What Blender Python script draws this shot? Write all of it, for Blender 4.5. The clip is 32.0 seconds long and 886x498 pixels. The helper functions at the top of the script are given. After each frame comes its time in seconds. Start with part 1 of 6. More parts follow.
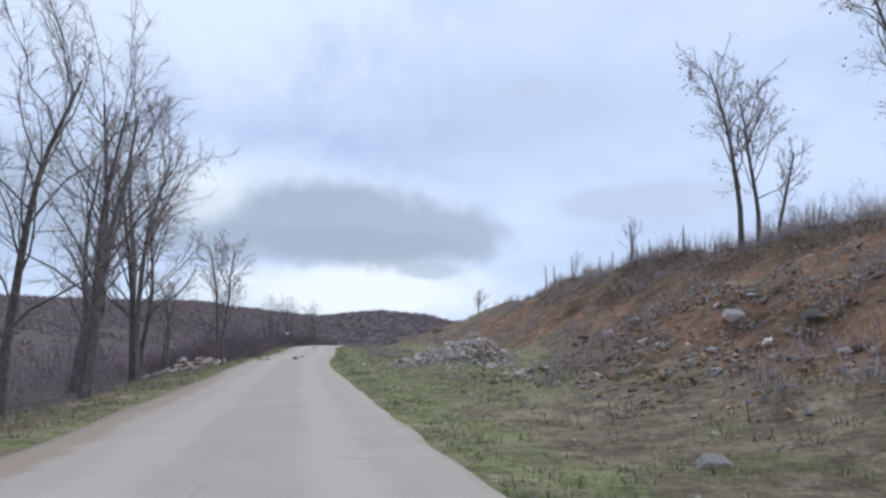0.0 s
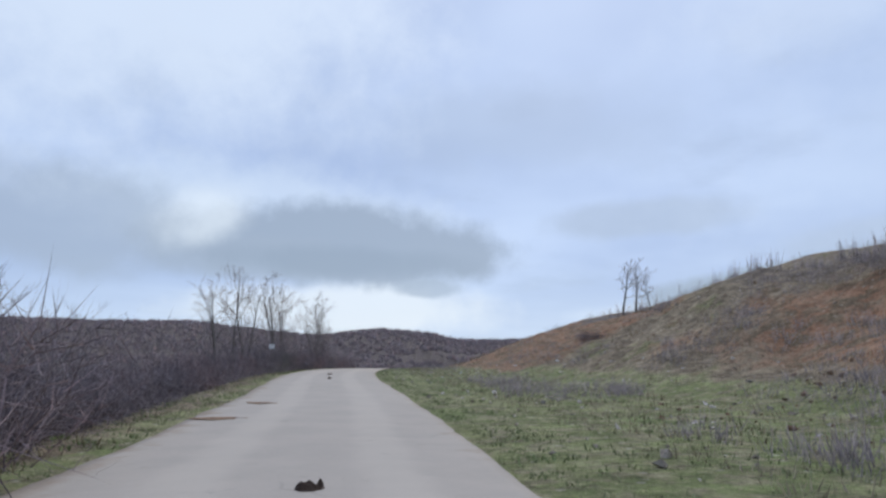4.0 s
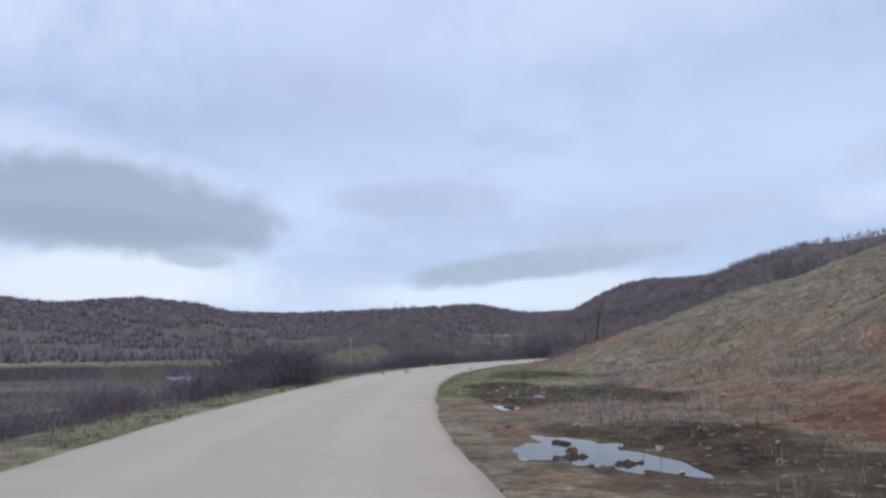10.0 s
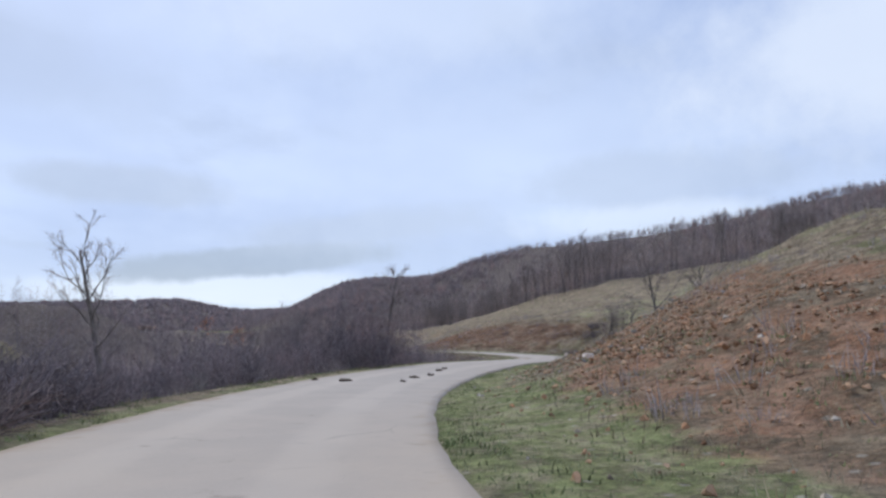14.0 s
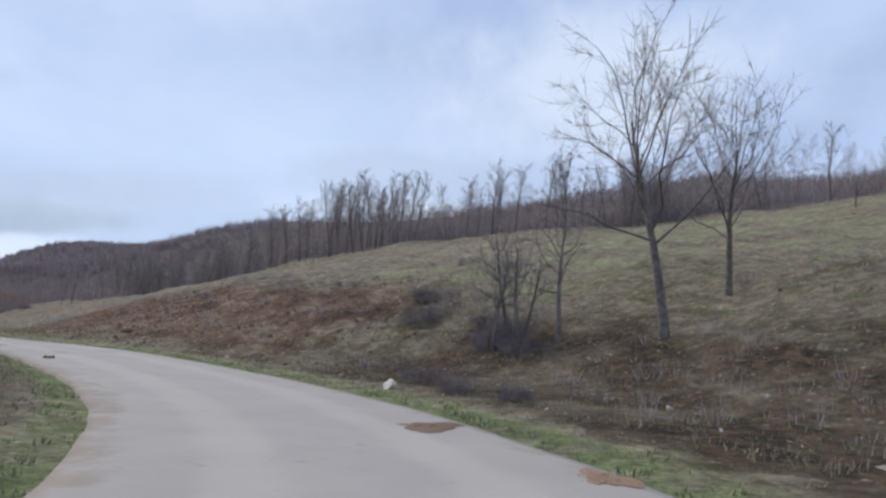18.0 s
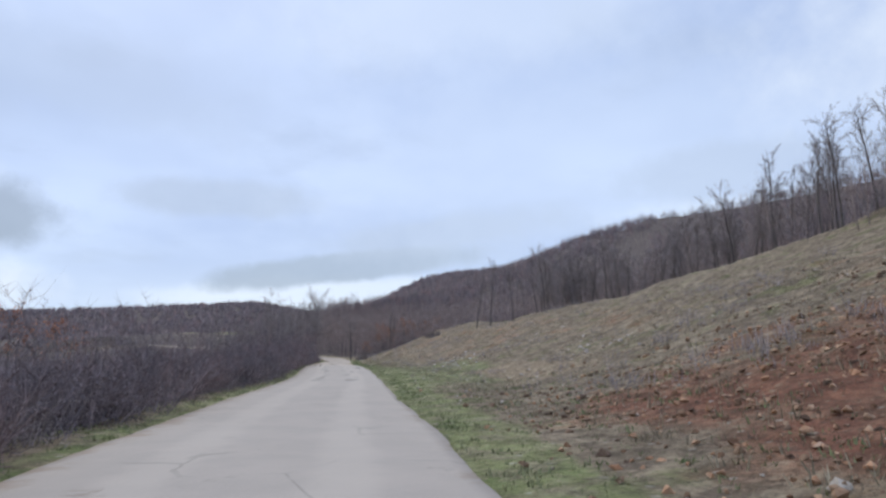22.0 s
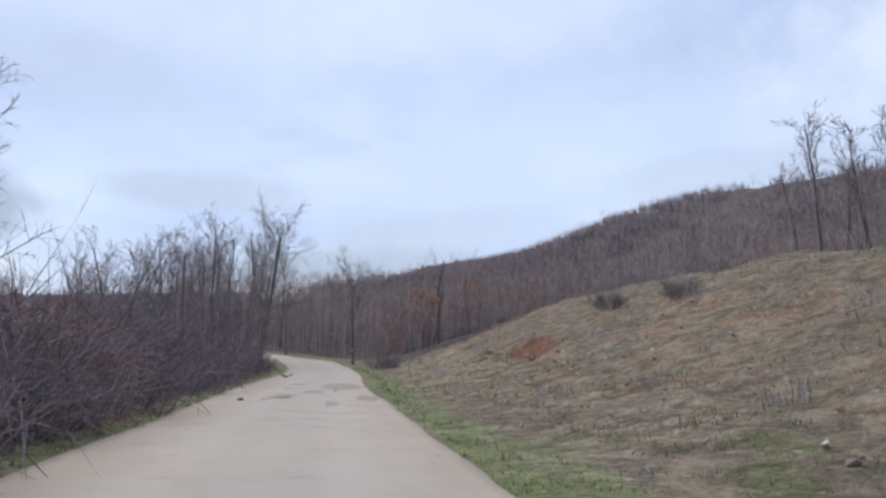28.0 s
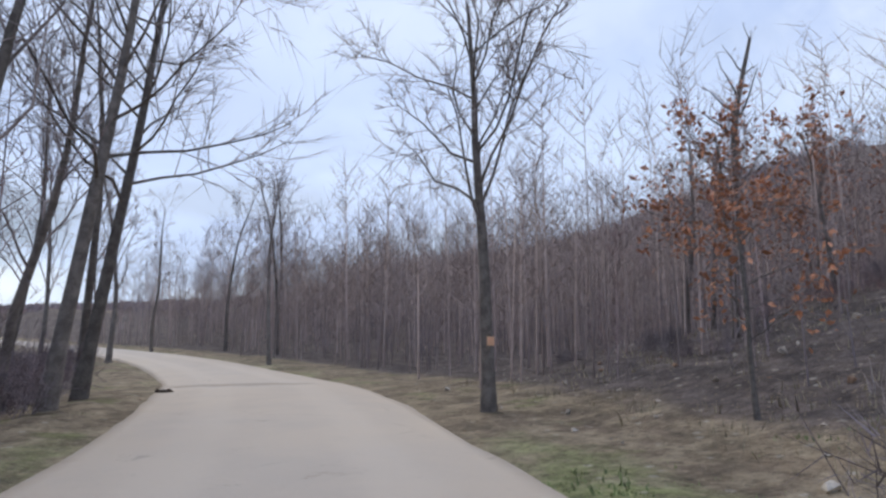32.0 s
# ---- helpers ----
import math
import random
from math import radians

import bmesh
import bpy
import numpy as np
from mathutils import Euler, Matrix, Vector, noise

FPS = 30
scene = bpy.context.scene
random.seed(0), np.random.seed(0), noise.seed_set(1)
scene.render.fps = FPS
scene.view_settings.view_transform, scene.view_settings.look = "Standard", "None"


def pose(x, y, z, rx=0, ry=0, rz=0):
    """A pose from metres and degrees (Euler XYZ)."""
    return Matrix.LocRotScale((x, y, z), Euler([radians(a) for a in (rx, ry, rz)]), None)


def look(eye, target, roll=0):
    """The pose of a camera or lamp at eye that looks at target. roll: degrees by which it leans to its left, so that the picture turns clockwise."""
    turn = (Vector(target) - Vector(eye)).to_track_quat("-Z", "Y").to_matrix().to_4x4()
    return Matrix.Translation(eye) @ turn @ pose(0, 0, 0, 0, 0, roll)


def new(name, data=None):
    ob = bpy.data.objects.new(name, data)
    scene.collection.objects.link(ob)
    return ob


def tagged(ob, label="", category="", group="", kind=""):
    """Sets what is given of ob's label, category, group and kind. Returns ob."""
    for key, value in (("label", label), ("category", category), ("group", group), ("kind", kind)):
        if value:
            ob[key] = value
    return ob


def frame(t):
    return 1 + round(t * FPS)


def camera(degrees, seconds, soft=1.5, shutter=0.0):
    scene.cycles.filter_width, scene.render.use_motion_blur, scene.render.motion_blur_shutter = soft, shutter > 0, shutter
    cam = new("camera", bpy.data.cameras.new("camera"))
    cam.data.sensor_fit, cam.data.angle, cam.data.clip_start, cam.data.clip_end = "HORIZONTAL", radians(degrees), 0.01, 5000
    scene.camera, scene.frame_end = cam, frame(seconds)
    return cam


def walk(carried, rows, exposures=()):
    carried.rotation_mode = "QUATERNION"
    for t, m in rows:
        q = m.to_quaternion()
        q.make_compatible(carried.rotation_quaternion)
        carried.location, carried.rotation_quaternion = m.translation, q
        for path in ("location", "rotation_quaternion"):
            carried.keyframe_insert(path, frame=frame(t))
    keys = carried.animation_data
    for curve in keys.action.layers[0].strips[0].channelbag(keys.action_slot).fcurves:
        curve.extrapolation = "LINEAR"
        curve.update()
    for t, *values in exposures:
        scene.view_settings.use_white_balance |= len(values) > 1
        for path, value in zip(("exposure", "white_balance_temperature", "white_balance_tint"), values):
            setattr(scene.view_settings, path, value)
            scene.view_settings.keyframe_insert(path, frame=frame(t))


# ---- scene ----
# camera and its drive along the road
cam = camera(67.6, 32.0, soft=2.6)
PATH = [
    (0.0, (4.432, 0.844, 1.250), (4.012, 20.579, 4.464), 0.79),
    (0.5, (3.129, 6.325, 1.319), (2.004, 26.011, 4.663), 0.57),
    (1.0, (1.793, 11.792, 1.411), (0.634, 31.440, 4.962), 0.61),
    (1.5, (0.506, 17.314, 1.525), (-0.647, 36.948, 5.155), -0.17),
    (2.0, (-0.751, 22.661, 1.643), (-1.862, 42.287, 5.335), -0.95),
    (2.5, (-1.987, 27.759, 1.759), (-3.144, 47.368, 5.520), -1.0),
    (3.0, (-3.158, 32.708, 1.875), (-4.073, 52.335, 5.605), -0.22),
    (3.5, (-4.251, 37.741, 1.996), (-4.733, 57.385, 5.717), 0.16),
    (4.0, (-5.397, 43.003, 2.125), (-5.753, 62.640, 5.885), 0.22),
    (4.5, (-6.558, 48.752, 2.279), (-6.635, 68.373, 6.123), 0.13),
    (5.0, (-7.713, 54.907, 2.463), (-7.512, 74.513, 6.393), 0.16),
    (5.5, (-8.841, 61.386, 2.685), (-8.514, 80.985, 6.653), 0.24),
    (6.0, (-10.025, 68.204, 2.932), (-9.650, 87.825, 6.792), -0.13),
    (6.5, (-11.058, 74.615, 3.169), (-10.274, 94.238, 6.952), 0.16),
    (7.0, (-11.863, 80.774, 3.392), (-10.384, 100.364, 7.134), 0.44),
    (7.5, (-12.449, 86.685, 3.582), (-10.511, 106.244, 7.280), -0.71),
    (8.0, (-12.856, 92.455, 3.737), (-10.455, 111.991, 7.281), -1.12),
    (8.5, (-13.044, 98.616, 3.869), (-10.058, 118.093, 7.298), -0.82),
    (9.0, (-12.879, 105.190, 3.964), (-8.873, 124.508, 7.249), -0.34),
    (9.5, (-12.334, 111.762, 4.020), (-7.214, 130.838, 7.171), -0.01),
    (10.0, (-11.443, 118.296, 4.052), (-5.271, 137.069, 7.133), 0.4),
    (10.5, (-10.183, 125.085, 4.060), (-3.109, 143.532, 7.167), 1.42),
    (11.0, (-8.518, 132.152, 4.044), (-0.322, 150.122, 7.192), 1.51),
    (11.5, (-6.400, 139.238, 4.004), (2.953, 156.647, 7.077), 1.14),
    (12.0, (-4.034, 145.722, 3.965), (6.299, 162.565, 7.056), 0.77),
    (12.5, (-1.603, 151.630, 3.966), (9.345, 168.085, 7.028), 0.41),
    (13.0, (0.941, 157.205, 3.984), (12.556, 173.212, 6.962), 0.99),
    (13.5, (3.621, 162.311, 3.989), (16.044, 177.704, 6.940), -0.02),
    (14.0, (6.615, 167.184, 4.004), (20.046, 181.668, 7.142), 0.24),
    (14.5, (9.965, 171.778, 4.066), (24.374, 185.239, 7.410), 0.94),
    (15.0, (13.533, 176.043, 4.193), (28.795, 188.514, 7.593), 0.71),
    (15.5, (17.333, 180.018, 4.356), (33.430, 191.334, 7.940), 1.16),
    (16.0, (21.607, 183.653, 4.512), (38.899, 193.021, 8.150), 0.53),
    (16.5, (26.520, 186.984, 4.640), (44.691, 194.545, 8.195), 0.34),
    (17.0, (32.029, 190.149, 4.738), (50.683, 196.518, 8.120), 1.08),
    (17.5, (38.113, 193.516, 4.814), (56.788, 199.959, 7.937), 2.75),
    (18.0, (44.382, 197.664, 4.887), (62.183, 206.285, 7.856), 2.7),
    (18.5, (50.220, 202.847, 5.005), (66.596, 213.909, 8.085), 2.1),
    (19.0, (55.008, 208.894, 5.186), (69.029, 222.750, 8.567), 2.02),
    (19.5, (58.294, 215.052, 5.352), (70.091, 230.828, 8.807), 0.98),
    (20.0, (60.374, 220.556, 5.448), (70.404, 237.561, 8.647), -0.35),
    (20.5, (62.046, 225.744, 5.513), (71.670, 242.972, 8.764), -0.56),
    (21.0, (63.891, 231.309, 5.576), (73.766, 248.394, 8.830), -0.45),
    (21.5, (66.082, 237.336, 5.632), (76.682, 254.000, 8.788), -0.81),
    (22.0, (68.701, 243.548, 5.684), (80.125, 259.649, 8.887), -0.37),
    (22.5, (71.650, 249.739, 5.724), (83.585, 265.455, 8.970), 0.7),
    (23.0, (74.745, 255.819, 5.746), (86.997, 271.276, 9.058), 1.03),
    (23.5, (77.919, 261.808, 5.759), (90.356, 277.108, 9.106), 0.79),
    (24.0, (81.178, 267.855, 5.777), (93.640, 283.144, 9.084), 0.15),
    (24.5, (84.287, 273.803, 5.819), (96.396, 289.377, 9.110), -0.79),
    (25.0, (86.978, 279.287, 5.893), (98.762, 295.108, 9.185), -0.86),
    (25.5, (89.427, 284.477, 5.976), (101.045, 300.439, 9.180), -0.45),
    (26.0, (91.853, 289.649, 6.034), (103.488, 305.598, 9.238), -0.42),
    (26.5, (94.271, 294.752, 6.061), (105.986, 310.655, 9.198), -0.41),
    (27.0, (96.694, 299.829, 6.068), (108.415, 315.722, 9.234), -0.16),
    (27.5, (99.166, 304.977, 6.065), (110.897, 320.860, 9.241), 0.15),
    (28.0, (101.728, 310.249, 6.055), (113.480, 326.113, 9.251), 0.86),
    (28.5, (104.446, 315.723, 6.032), (116.236, 331.548, 9.287), 2.02),
    (29.0, (107.345, 321.427, 6.000), (119.245, 337.178, 9.209), 1.49),
    (29.5, (110.232, 326.953, 5.975), (122.269, 342.621, 9.074), 0.23),
    (30.0, (113.014, 332.113, 5.973), (125.193, 347.655, 9.153), -1.05),
    (30.5, (115.655, 336.986, 6.005), (127.797, 352.582, 9.062), -0.24),
    (31.0, (118.026, 341.466, 6.073), (130.106, 357.082, 9.269), -0.29),
    (31.5, (120.056, 345.588, 6.145), (131.676, 361.545, 9.359), 0.02),
    (32.0, (121.682, 349.447, 6.198), (132.497, 365.955, 9.441), -0.33),
]
walk(cam, [(t, look(eye, target, roll)) for t, eye, target, roll in PATH],
     [(0.0, 0.07, 6350, 8), (3.0, -0.05, 6300, 7), (6.0, -0.15, 6230, 7), (11.0, -0.06, 6260, 9), (15.0, 0.06, 6380, 9), (18.0, 0.0, 6300, 8), (20.0, -0.17, 6350, 8),
      (21.0, 0.0, 6350, 8), (24.0, 0.06, 6350, 8), (28.0, 0.14, 6450, 9), (32.0, 0.2, 6450, 9)])

# azimuth, elevation, half width, half height in degrees, colour, amount, seed, tilt in degrees, softness of the edge
WEST_CLOUDS = [
    (-14, 12.5, 17, 4.6, (0.80, 0.90, 1.06, 1), 0.55, 13.0, -6, 0.6),
    (-9, 5.4, 13, 2.4, (0.93, 0.98, 1.06, 1), 0.8, 7.0, 0, 0.7),
    (-10.5, 11.0, 15.5, 3.5, (0.36, 0.43, 0.56, 1), 0.92, 1.0, -2, 0.42),
    (-17, 9.6, 8, 2.0, (0.40, 0.47, 0.60, 1), 0.75, 14.0, 0, 0.5),
    (-9.5, 9.6, 11, 1.5, (0.31, 0.38, 0.50, 1), 0.6, 19.0, 0, 0.7),
    (-22, 12.6, 4.5, 2.2, (0.94, 1.0, 1.08, 1), 0.6, 20.0, 20, 0.8),
    (-2.5, 7.4, 3.2, 0.9, (0.44, 0.52, 0.66, 1), 0.8, 2.0, 0, 0.5),
    (-31, 11.5, 8, 4.5, (0.42, 0.49, 0.62, 1), 0.7, 3.0, 0, 0.55),
    (16.5, 13.0, 7.5, 1.5, (0.46, 0.54, 0.70, 1), 0.65, 4.0, 2, 0.6),
]
EAST_CLOUDS = [
    (25, 5.2, 14, 1.6, (0.84, 0.92, 1.06, 1), 0.7, 15.0, 2, 0.6),
    (27, 7.6, 11.5, 1.35, (0.38, 0.46, 0.60, 1), 0.9, 5.0, 7, 0.4),
    (36, 10.6, 10, 1.8, (0.46, 0.54, 0.70, 1), 0.65, 16.0, 8, 0.6),
    (62, 14.5, 12, 2.6, (0.44, 0.52, 0.68, 1), 0.6, 6.0, 0, 0.5),
    (60, 11.0, 10, 1.8, (0.88, 0.96, 1.08, 1), 0.6, 17.0, 0, 0.6),
    (42, 29, 18, 4.5, (0.90, 0.98, 1.12, 1), 0.35, 8.0, 0, 0.9),
    (50, 16, 26, 11, (0.76, 0.86, 1.06, 1), 0.35, 12.0, 0, 0.9),
    (78, 22, 13, 7, (0.94, 1.0, 1.1, 1), 0.6, 9.0, 0, 0.8),
    (5, 21, 14, 4, (0.46, 0.55, 0.74, 1), 0.5, 11.0, 0, 0.9),
    (-30, 31, 22, 12, (0.92, 1.0, 1.14, 1), 0.7, 18.0, 0, 0.9),
]

# ---- light: overcast winter sky, weak broad sun ahead ----
SUN_AZ, SUN_EL = radians(12), radians(42)
world = bpy.data.worlds.new("overcast_sky")
scene.world = world
world.use_nodes = True
wt = world.node_tree
wt.nodes.clear()


def wn(kind, **values):
    n = wt.nodes.new(kind)
    for key, value in values.items():
        n.inputs[key].default_value = value
    return n


def wmath(op, a, b=None, c=None, clamp=False):
    n = wt.nodes.new("ShaderNodeMath")
    n.operation, n.use_clamp = op, clamp
    for i, v in enumerate((a, b, c)):
        if v is None:
            continue
        if isinstance(v, (int, float)):
            n.inputs[i].default_value = v
        else:
            wt.links.new(v, n.inputs[i])
    return n.outputs[0]


def wmix(fac, a, b):
    n = wt.nodes.new("ShaderNodeMix")
    n.data_type = "RGBA"
    for sock, v in ((n.inputs[0], fac), (n.inputs[6], a), (n.inputs[7], b)):
        if isinstance(v, (int, float, tuple)):
            sock.default_value = v
        else:
            wt.links.new(v, sock)
    return n.outputs[2]


def wsmooth(v, lo, hi):
    n = wt.nodes.new("ShaderNodeMapRange")
    n.interpolation_type = "SMOOTHSTEP"
    wt.links.new(v, n.inputs[0])
    n.inputs[1].default_value, n.inputs[2].default_value = lo, hi
    return n.outputs[0]


def wnoise(vec, scale, detail=5.0, rough=0.55):
    n = wn("ShaderNodeTexNoise", Scale=scale, Detail=detail, Roughness=rough)
    wt.links.new(vec, n.inputs["Vector"])
    return n.outputs[0]


sky = wt.nodes.new("ShaderNodeTexSky")
sky.sky_type, sky.sun_disc = "NISHITA", False
sky.sun_elevation, sky.sun_rotation = SUN_EL, SUN_AZ
coord = wt.nodes.new("ShaderNodeTexCoord").outputs["Generated"]
sep = wt.nodes.new("ShaderNodeSeparateXYZ")
wt.links.new(coord, sep.inputs[0])
up = wmath("MAXIMUM", sep.outputs[2], 0.0)
flat = wmath("ADD", up, 0.16)
comb = wt.nodes.new("ShaderNodeCombineXYZ")
wt.links.new(wmath("DIVIDE", sep.outputs[0], flat), comb.inputs[0])
wt.links.new(wmath("DIVIDE", sep.outputs[1], flat), comb.inputs[1])
layer = comb.outputs[0]
big = wnoise(layer, 0.55, 4.0, 0.5)
fine = wnoise(layer, 1.7, 6.0, 0.55)
sheet = wmix(wsmooth(big, 0.36, 0.66), (0.45, 0.56, 0.84, 1), (0.63, 0.75, 1.02, 1))
sheet = wmix(wmath("MULTIPLY", wsmooth(fine, 0.5, 0.72), 0.45), sheet, (0.42, 0.51, 0.71, 1))
# clear glow low over the hills, and heavier cumulus drifting under the sheet
sheet = wmix(wmath("MULTIPLY", wsmooth(up, 0.2, 0.03), 0.55), sheet, (0.72, 0.84, 1.04, 1))


def cloud(az, el, wide, high, colour, amount, seed, tilt, soft):
    """A ragged cumulus bank round a direction in the sky."""
    a, b = radians(az), radians(el)
    mid = Vector((math.sin(a) * math.cos(b), math.cos(a) * math.cos(b), math.sin(b)))
    side, top = Vector((math.cos(a), -math.sin(a), 0)), Vector((-math.sin(a) * math.sin(b), -math.cos(a) * math.sin(b), math.cos(b)))
    c, q = math.cos(radians(tilt)), math.sin(radians(tilt))
    side, top = side * c + top * q, top * c - side * q
    parts = []
    for axis, size in ((side, wide), (top, high)):
        dot = wt.nodes.new("ShaderNodeVectorMath")
        dot.operation = "DOT_PRODUCT"
        wt.links.new(coord, dot.inputs[0])
        dot.inputs[1].default_value = axis
        q = wmath("DIVIDE", dot.outputs["Value"], math.sin(radians(size)))
        parts.append(wmath("MULTIPLY", q, q))
    dot = wt.nodes.new("ShaderNodeVectorMath")
    dot.operation = "DOT_PRODUCT"
    wt.links.new(coord, dot.inputs[0])
    dot.inputs[1].default_value = mid
    ahead = wsmooth(dot.outputs["Value"], 0.5, 0.7)
    r = wmath("SQRT", wmath("ADD", *parts))
    shift = wt.nodes.new("ShaderNodeVectorMath")
    shift.operation = "ADD"
    shift.inputs[1].default_value = (seed, seed * 1.7, 0)
    wt.links.new(coord, shift.inputs[0])
    n = wmath("ADD", wmath("MULTIPLY", wnoise(shift.outputs[0], 6.0, 3.0, 0.6), 0.6), wmath("MULTIPLY", wnoise(shift.outputs[0], 19.0, 7.0, 0.65), 0.4))
    edge = wmath("ADD", r, wmath("MULTIPLY", wmath("SUBTRACT", n, 0.5), 1.7))
    mask = wmath("MULTIPLY", wmath("MULTIPLY", wsmooth(edge, 1.0 + soft * 0.5, 1.0 - soft * 0.75), ahead), amount)
    return mask, colour


for spec in WEST_CLOUDS + EAST_CLOUDS:
    mask, colour = cloud(*spec)
    sheet = wmix(mask, sheet, colour)
clear = wt.nodes.new("ShaderNodeVectorMath")
clear.operation = "SCALE"
wt.links.new(sky.outputs[0], clear.inputs[0])
clear.inputs["Scale"].default_value = 0.1
wash = wmix(0.88, clear.outputs[0], sheet)
back = wn("ShaderNodeBackground", Strength=1.0)
wt.links.new(wash, back.inputs[0])
outw = wt.nodes.new("ShaderNodeOutputWorld")
wt.links.new(back.outputs[0], outw.inputs[0])

lamp = bpy.data.lights.new("sun", "SUN")
lamp.energy, lamp.angle, lamp.color = 1.5, radians(40), (1.0, 0.91, 0.78)
sun = new("sun", lamp)
sun.matrix_world = look((math.sin(SUN_AZ) * 60, math.cos(SUN_AZ) * 60, 60 * math.tan(SUN_EL)), (0, 0, 0))

# ---- materials ----
def material(name):
    m = bpy.data.materials.new(name)
    m.use_nodes = True
    nt = m.node_tree
    b = nt.nodes["Principled BSDF"]
    return m, nt, b


class Net:
    """Short hand for building node trees."""

    def __init__(self, nt):
        self.nt = nt

    def node(self, kind):
        return self.nt.nodes.new(kind)

    def put(self, sock, v):
        if isinstance(v, (int, float, tuple)):
            sock.default_value = v
        else:
            self.nt.links.new(v, sock)

    def coord(self):
        return self.node("ShaderNodeTexCoord").outputs["Object"]

    def noise(self, scale, detail=4.0, rough=0.6, vec=None, stretch=None):
        n = self.node("ShaderNodeTexNoise")
        n.inputs["Scale"].default_value, n.inputs["Detail"].default_value, n.inputs["Roughness"].default_value = scale, detail, rough
        v = vec if vec is not None else self.coord()
        if stretch:
            mp = self.node("ShaderNodeMapping")
            mp.inputs["Scale"].default_value = stretch
            self.put(mp.inputs["Vector"], v)
            v = mp.outputs[0]
        self.put(n.inputs["Vector"], v)
        return n.outputs[0]

    def voronoi(self, scale, out="Distance", vec=None):
        n = self.node("ShaderNodeTexVoronoi")
        n.inputs["Scale"].default_value = scale
        self.put(n.inputs["Vector"], vec if vec is not None else self.coord())
        return n.outputs[out]

    def ramp(self, v, lo, hi, a=0.0, b=1.0):
        n = self.node("ShaderNodeMapRange")
        n.interpolation_type = "SMOOTHSTEP"
        self.put(n.inputs[0], v)
        for i, q in enumerate((lo, hi, a, b)):
            n.inputs[1 + i].default_value = q
        return n.outputs[0]

    def math(self, op, a, b=0.0, clamp=False):
        n = self.node("ShaderNodeMath")
        n.operation, n.use_clamp = op, clamp
        self.put(n.inputs[0], a)
        self.put(n.inputs[1], b)
        return n.outputs[0]

    def mix(self, fac, a, b):
        n = self.node("ShaderNodeMix")
        n.data_type = "RGBA"
        for sock, v in ((n.inputs[0], fac), (n.inputs[6], a), (n.inputs[7], b)):
            self.put(sock, v)
        return n.outputs[2]

    def attr(self, name):
        n = self.node("ShaderNodeAttribute")
        n.attribute_name = name
        return n.outputs["Fac"]

    def random(self):
        return self.node("ShaderNodeObjectInfo").outputs["Random"]

    def island(self):
        return self.node("ShaderNodeNewGeometry").outputs["Random Per Island"]

    def bump(self, b, height, strength, distance):
        n = self.node("ShaderNodeBump")
        n.inputs["Strength"].default_value, n.inputs["Distance"].default_value = strength, distance
        self.put(n.inputs["Height"], height)
        self.nt.links.new(n.outputs[0], b.inputs["Normal"])


def rgb(r, g, b):
    return (r, g, b, 1.0)


def speckled(name, a, b, scale, rough=0.9, bump=0.3, distance=0.03, per="island", spread=0.35, fine=6.0):
    """Two-tone grainy surface whose pieces differ a little in brightness."""
    m, nt, bs = material(name)
    n = Net(nt)
    col = n.mix(n.ramp(n.noise(scale, 6.0), 0.35, 0.65), a, b)
    col = n.mix(n.ramp(n.noise(scale * fine, 4.0), 0.45, 0.75, 0.0, 0.5), col, tuple(0.45 * q for q in a[:3]) + (1.0,))
    vary = n.island() if per == "island" else n.random()
    hsv = n.node("ShaderNodeHueSaturation")
    n.put(hsv.inputs["Value"], n.ramp(vary, 0.0, 1.0, 1.0 - spread, 1.0 + spread))
    n.put(hsv.inputs["Color"], col)
    n.put(bs.inputs["Base Color"], hsv.outputs[0])
    bs.inputs["Roughness"].default_value = rough
    bs.inputs["Specular IOR Level"].default_value = 0.25
    n.bump(bs, n.noise(scale * 3, 6.0), bump, distance)
    return m


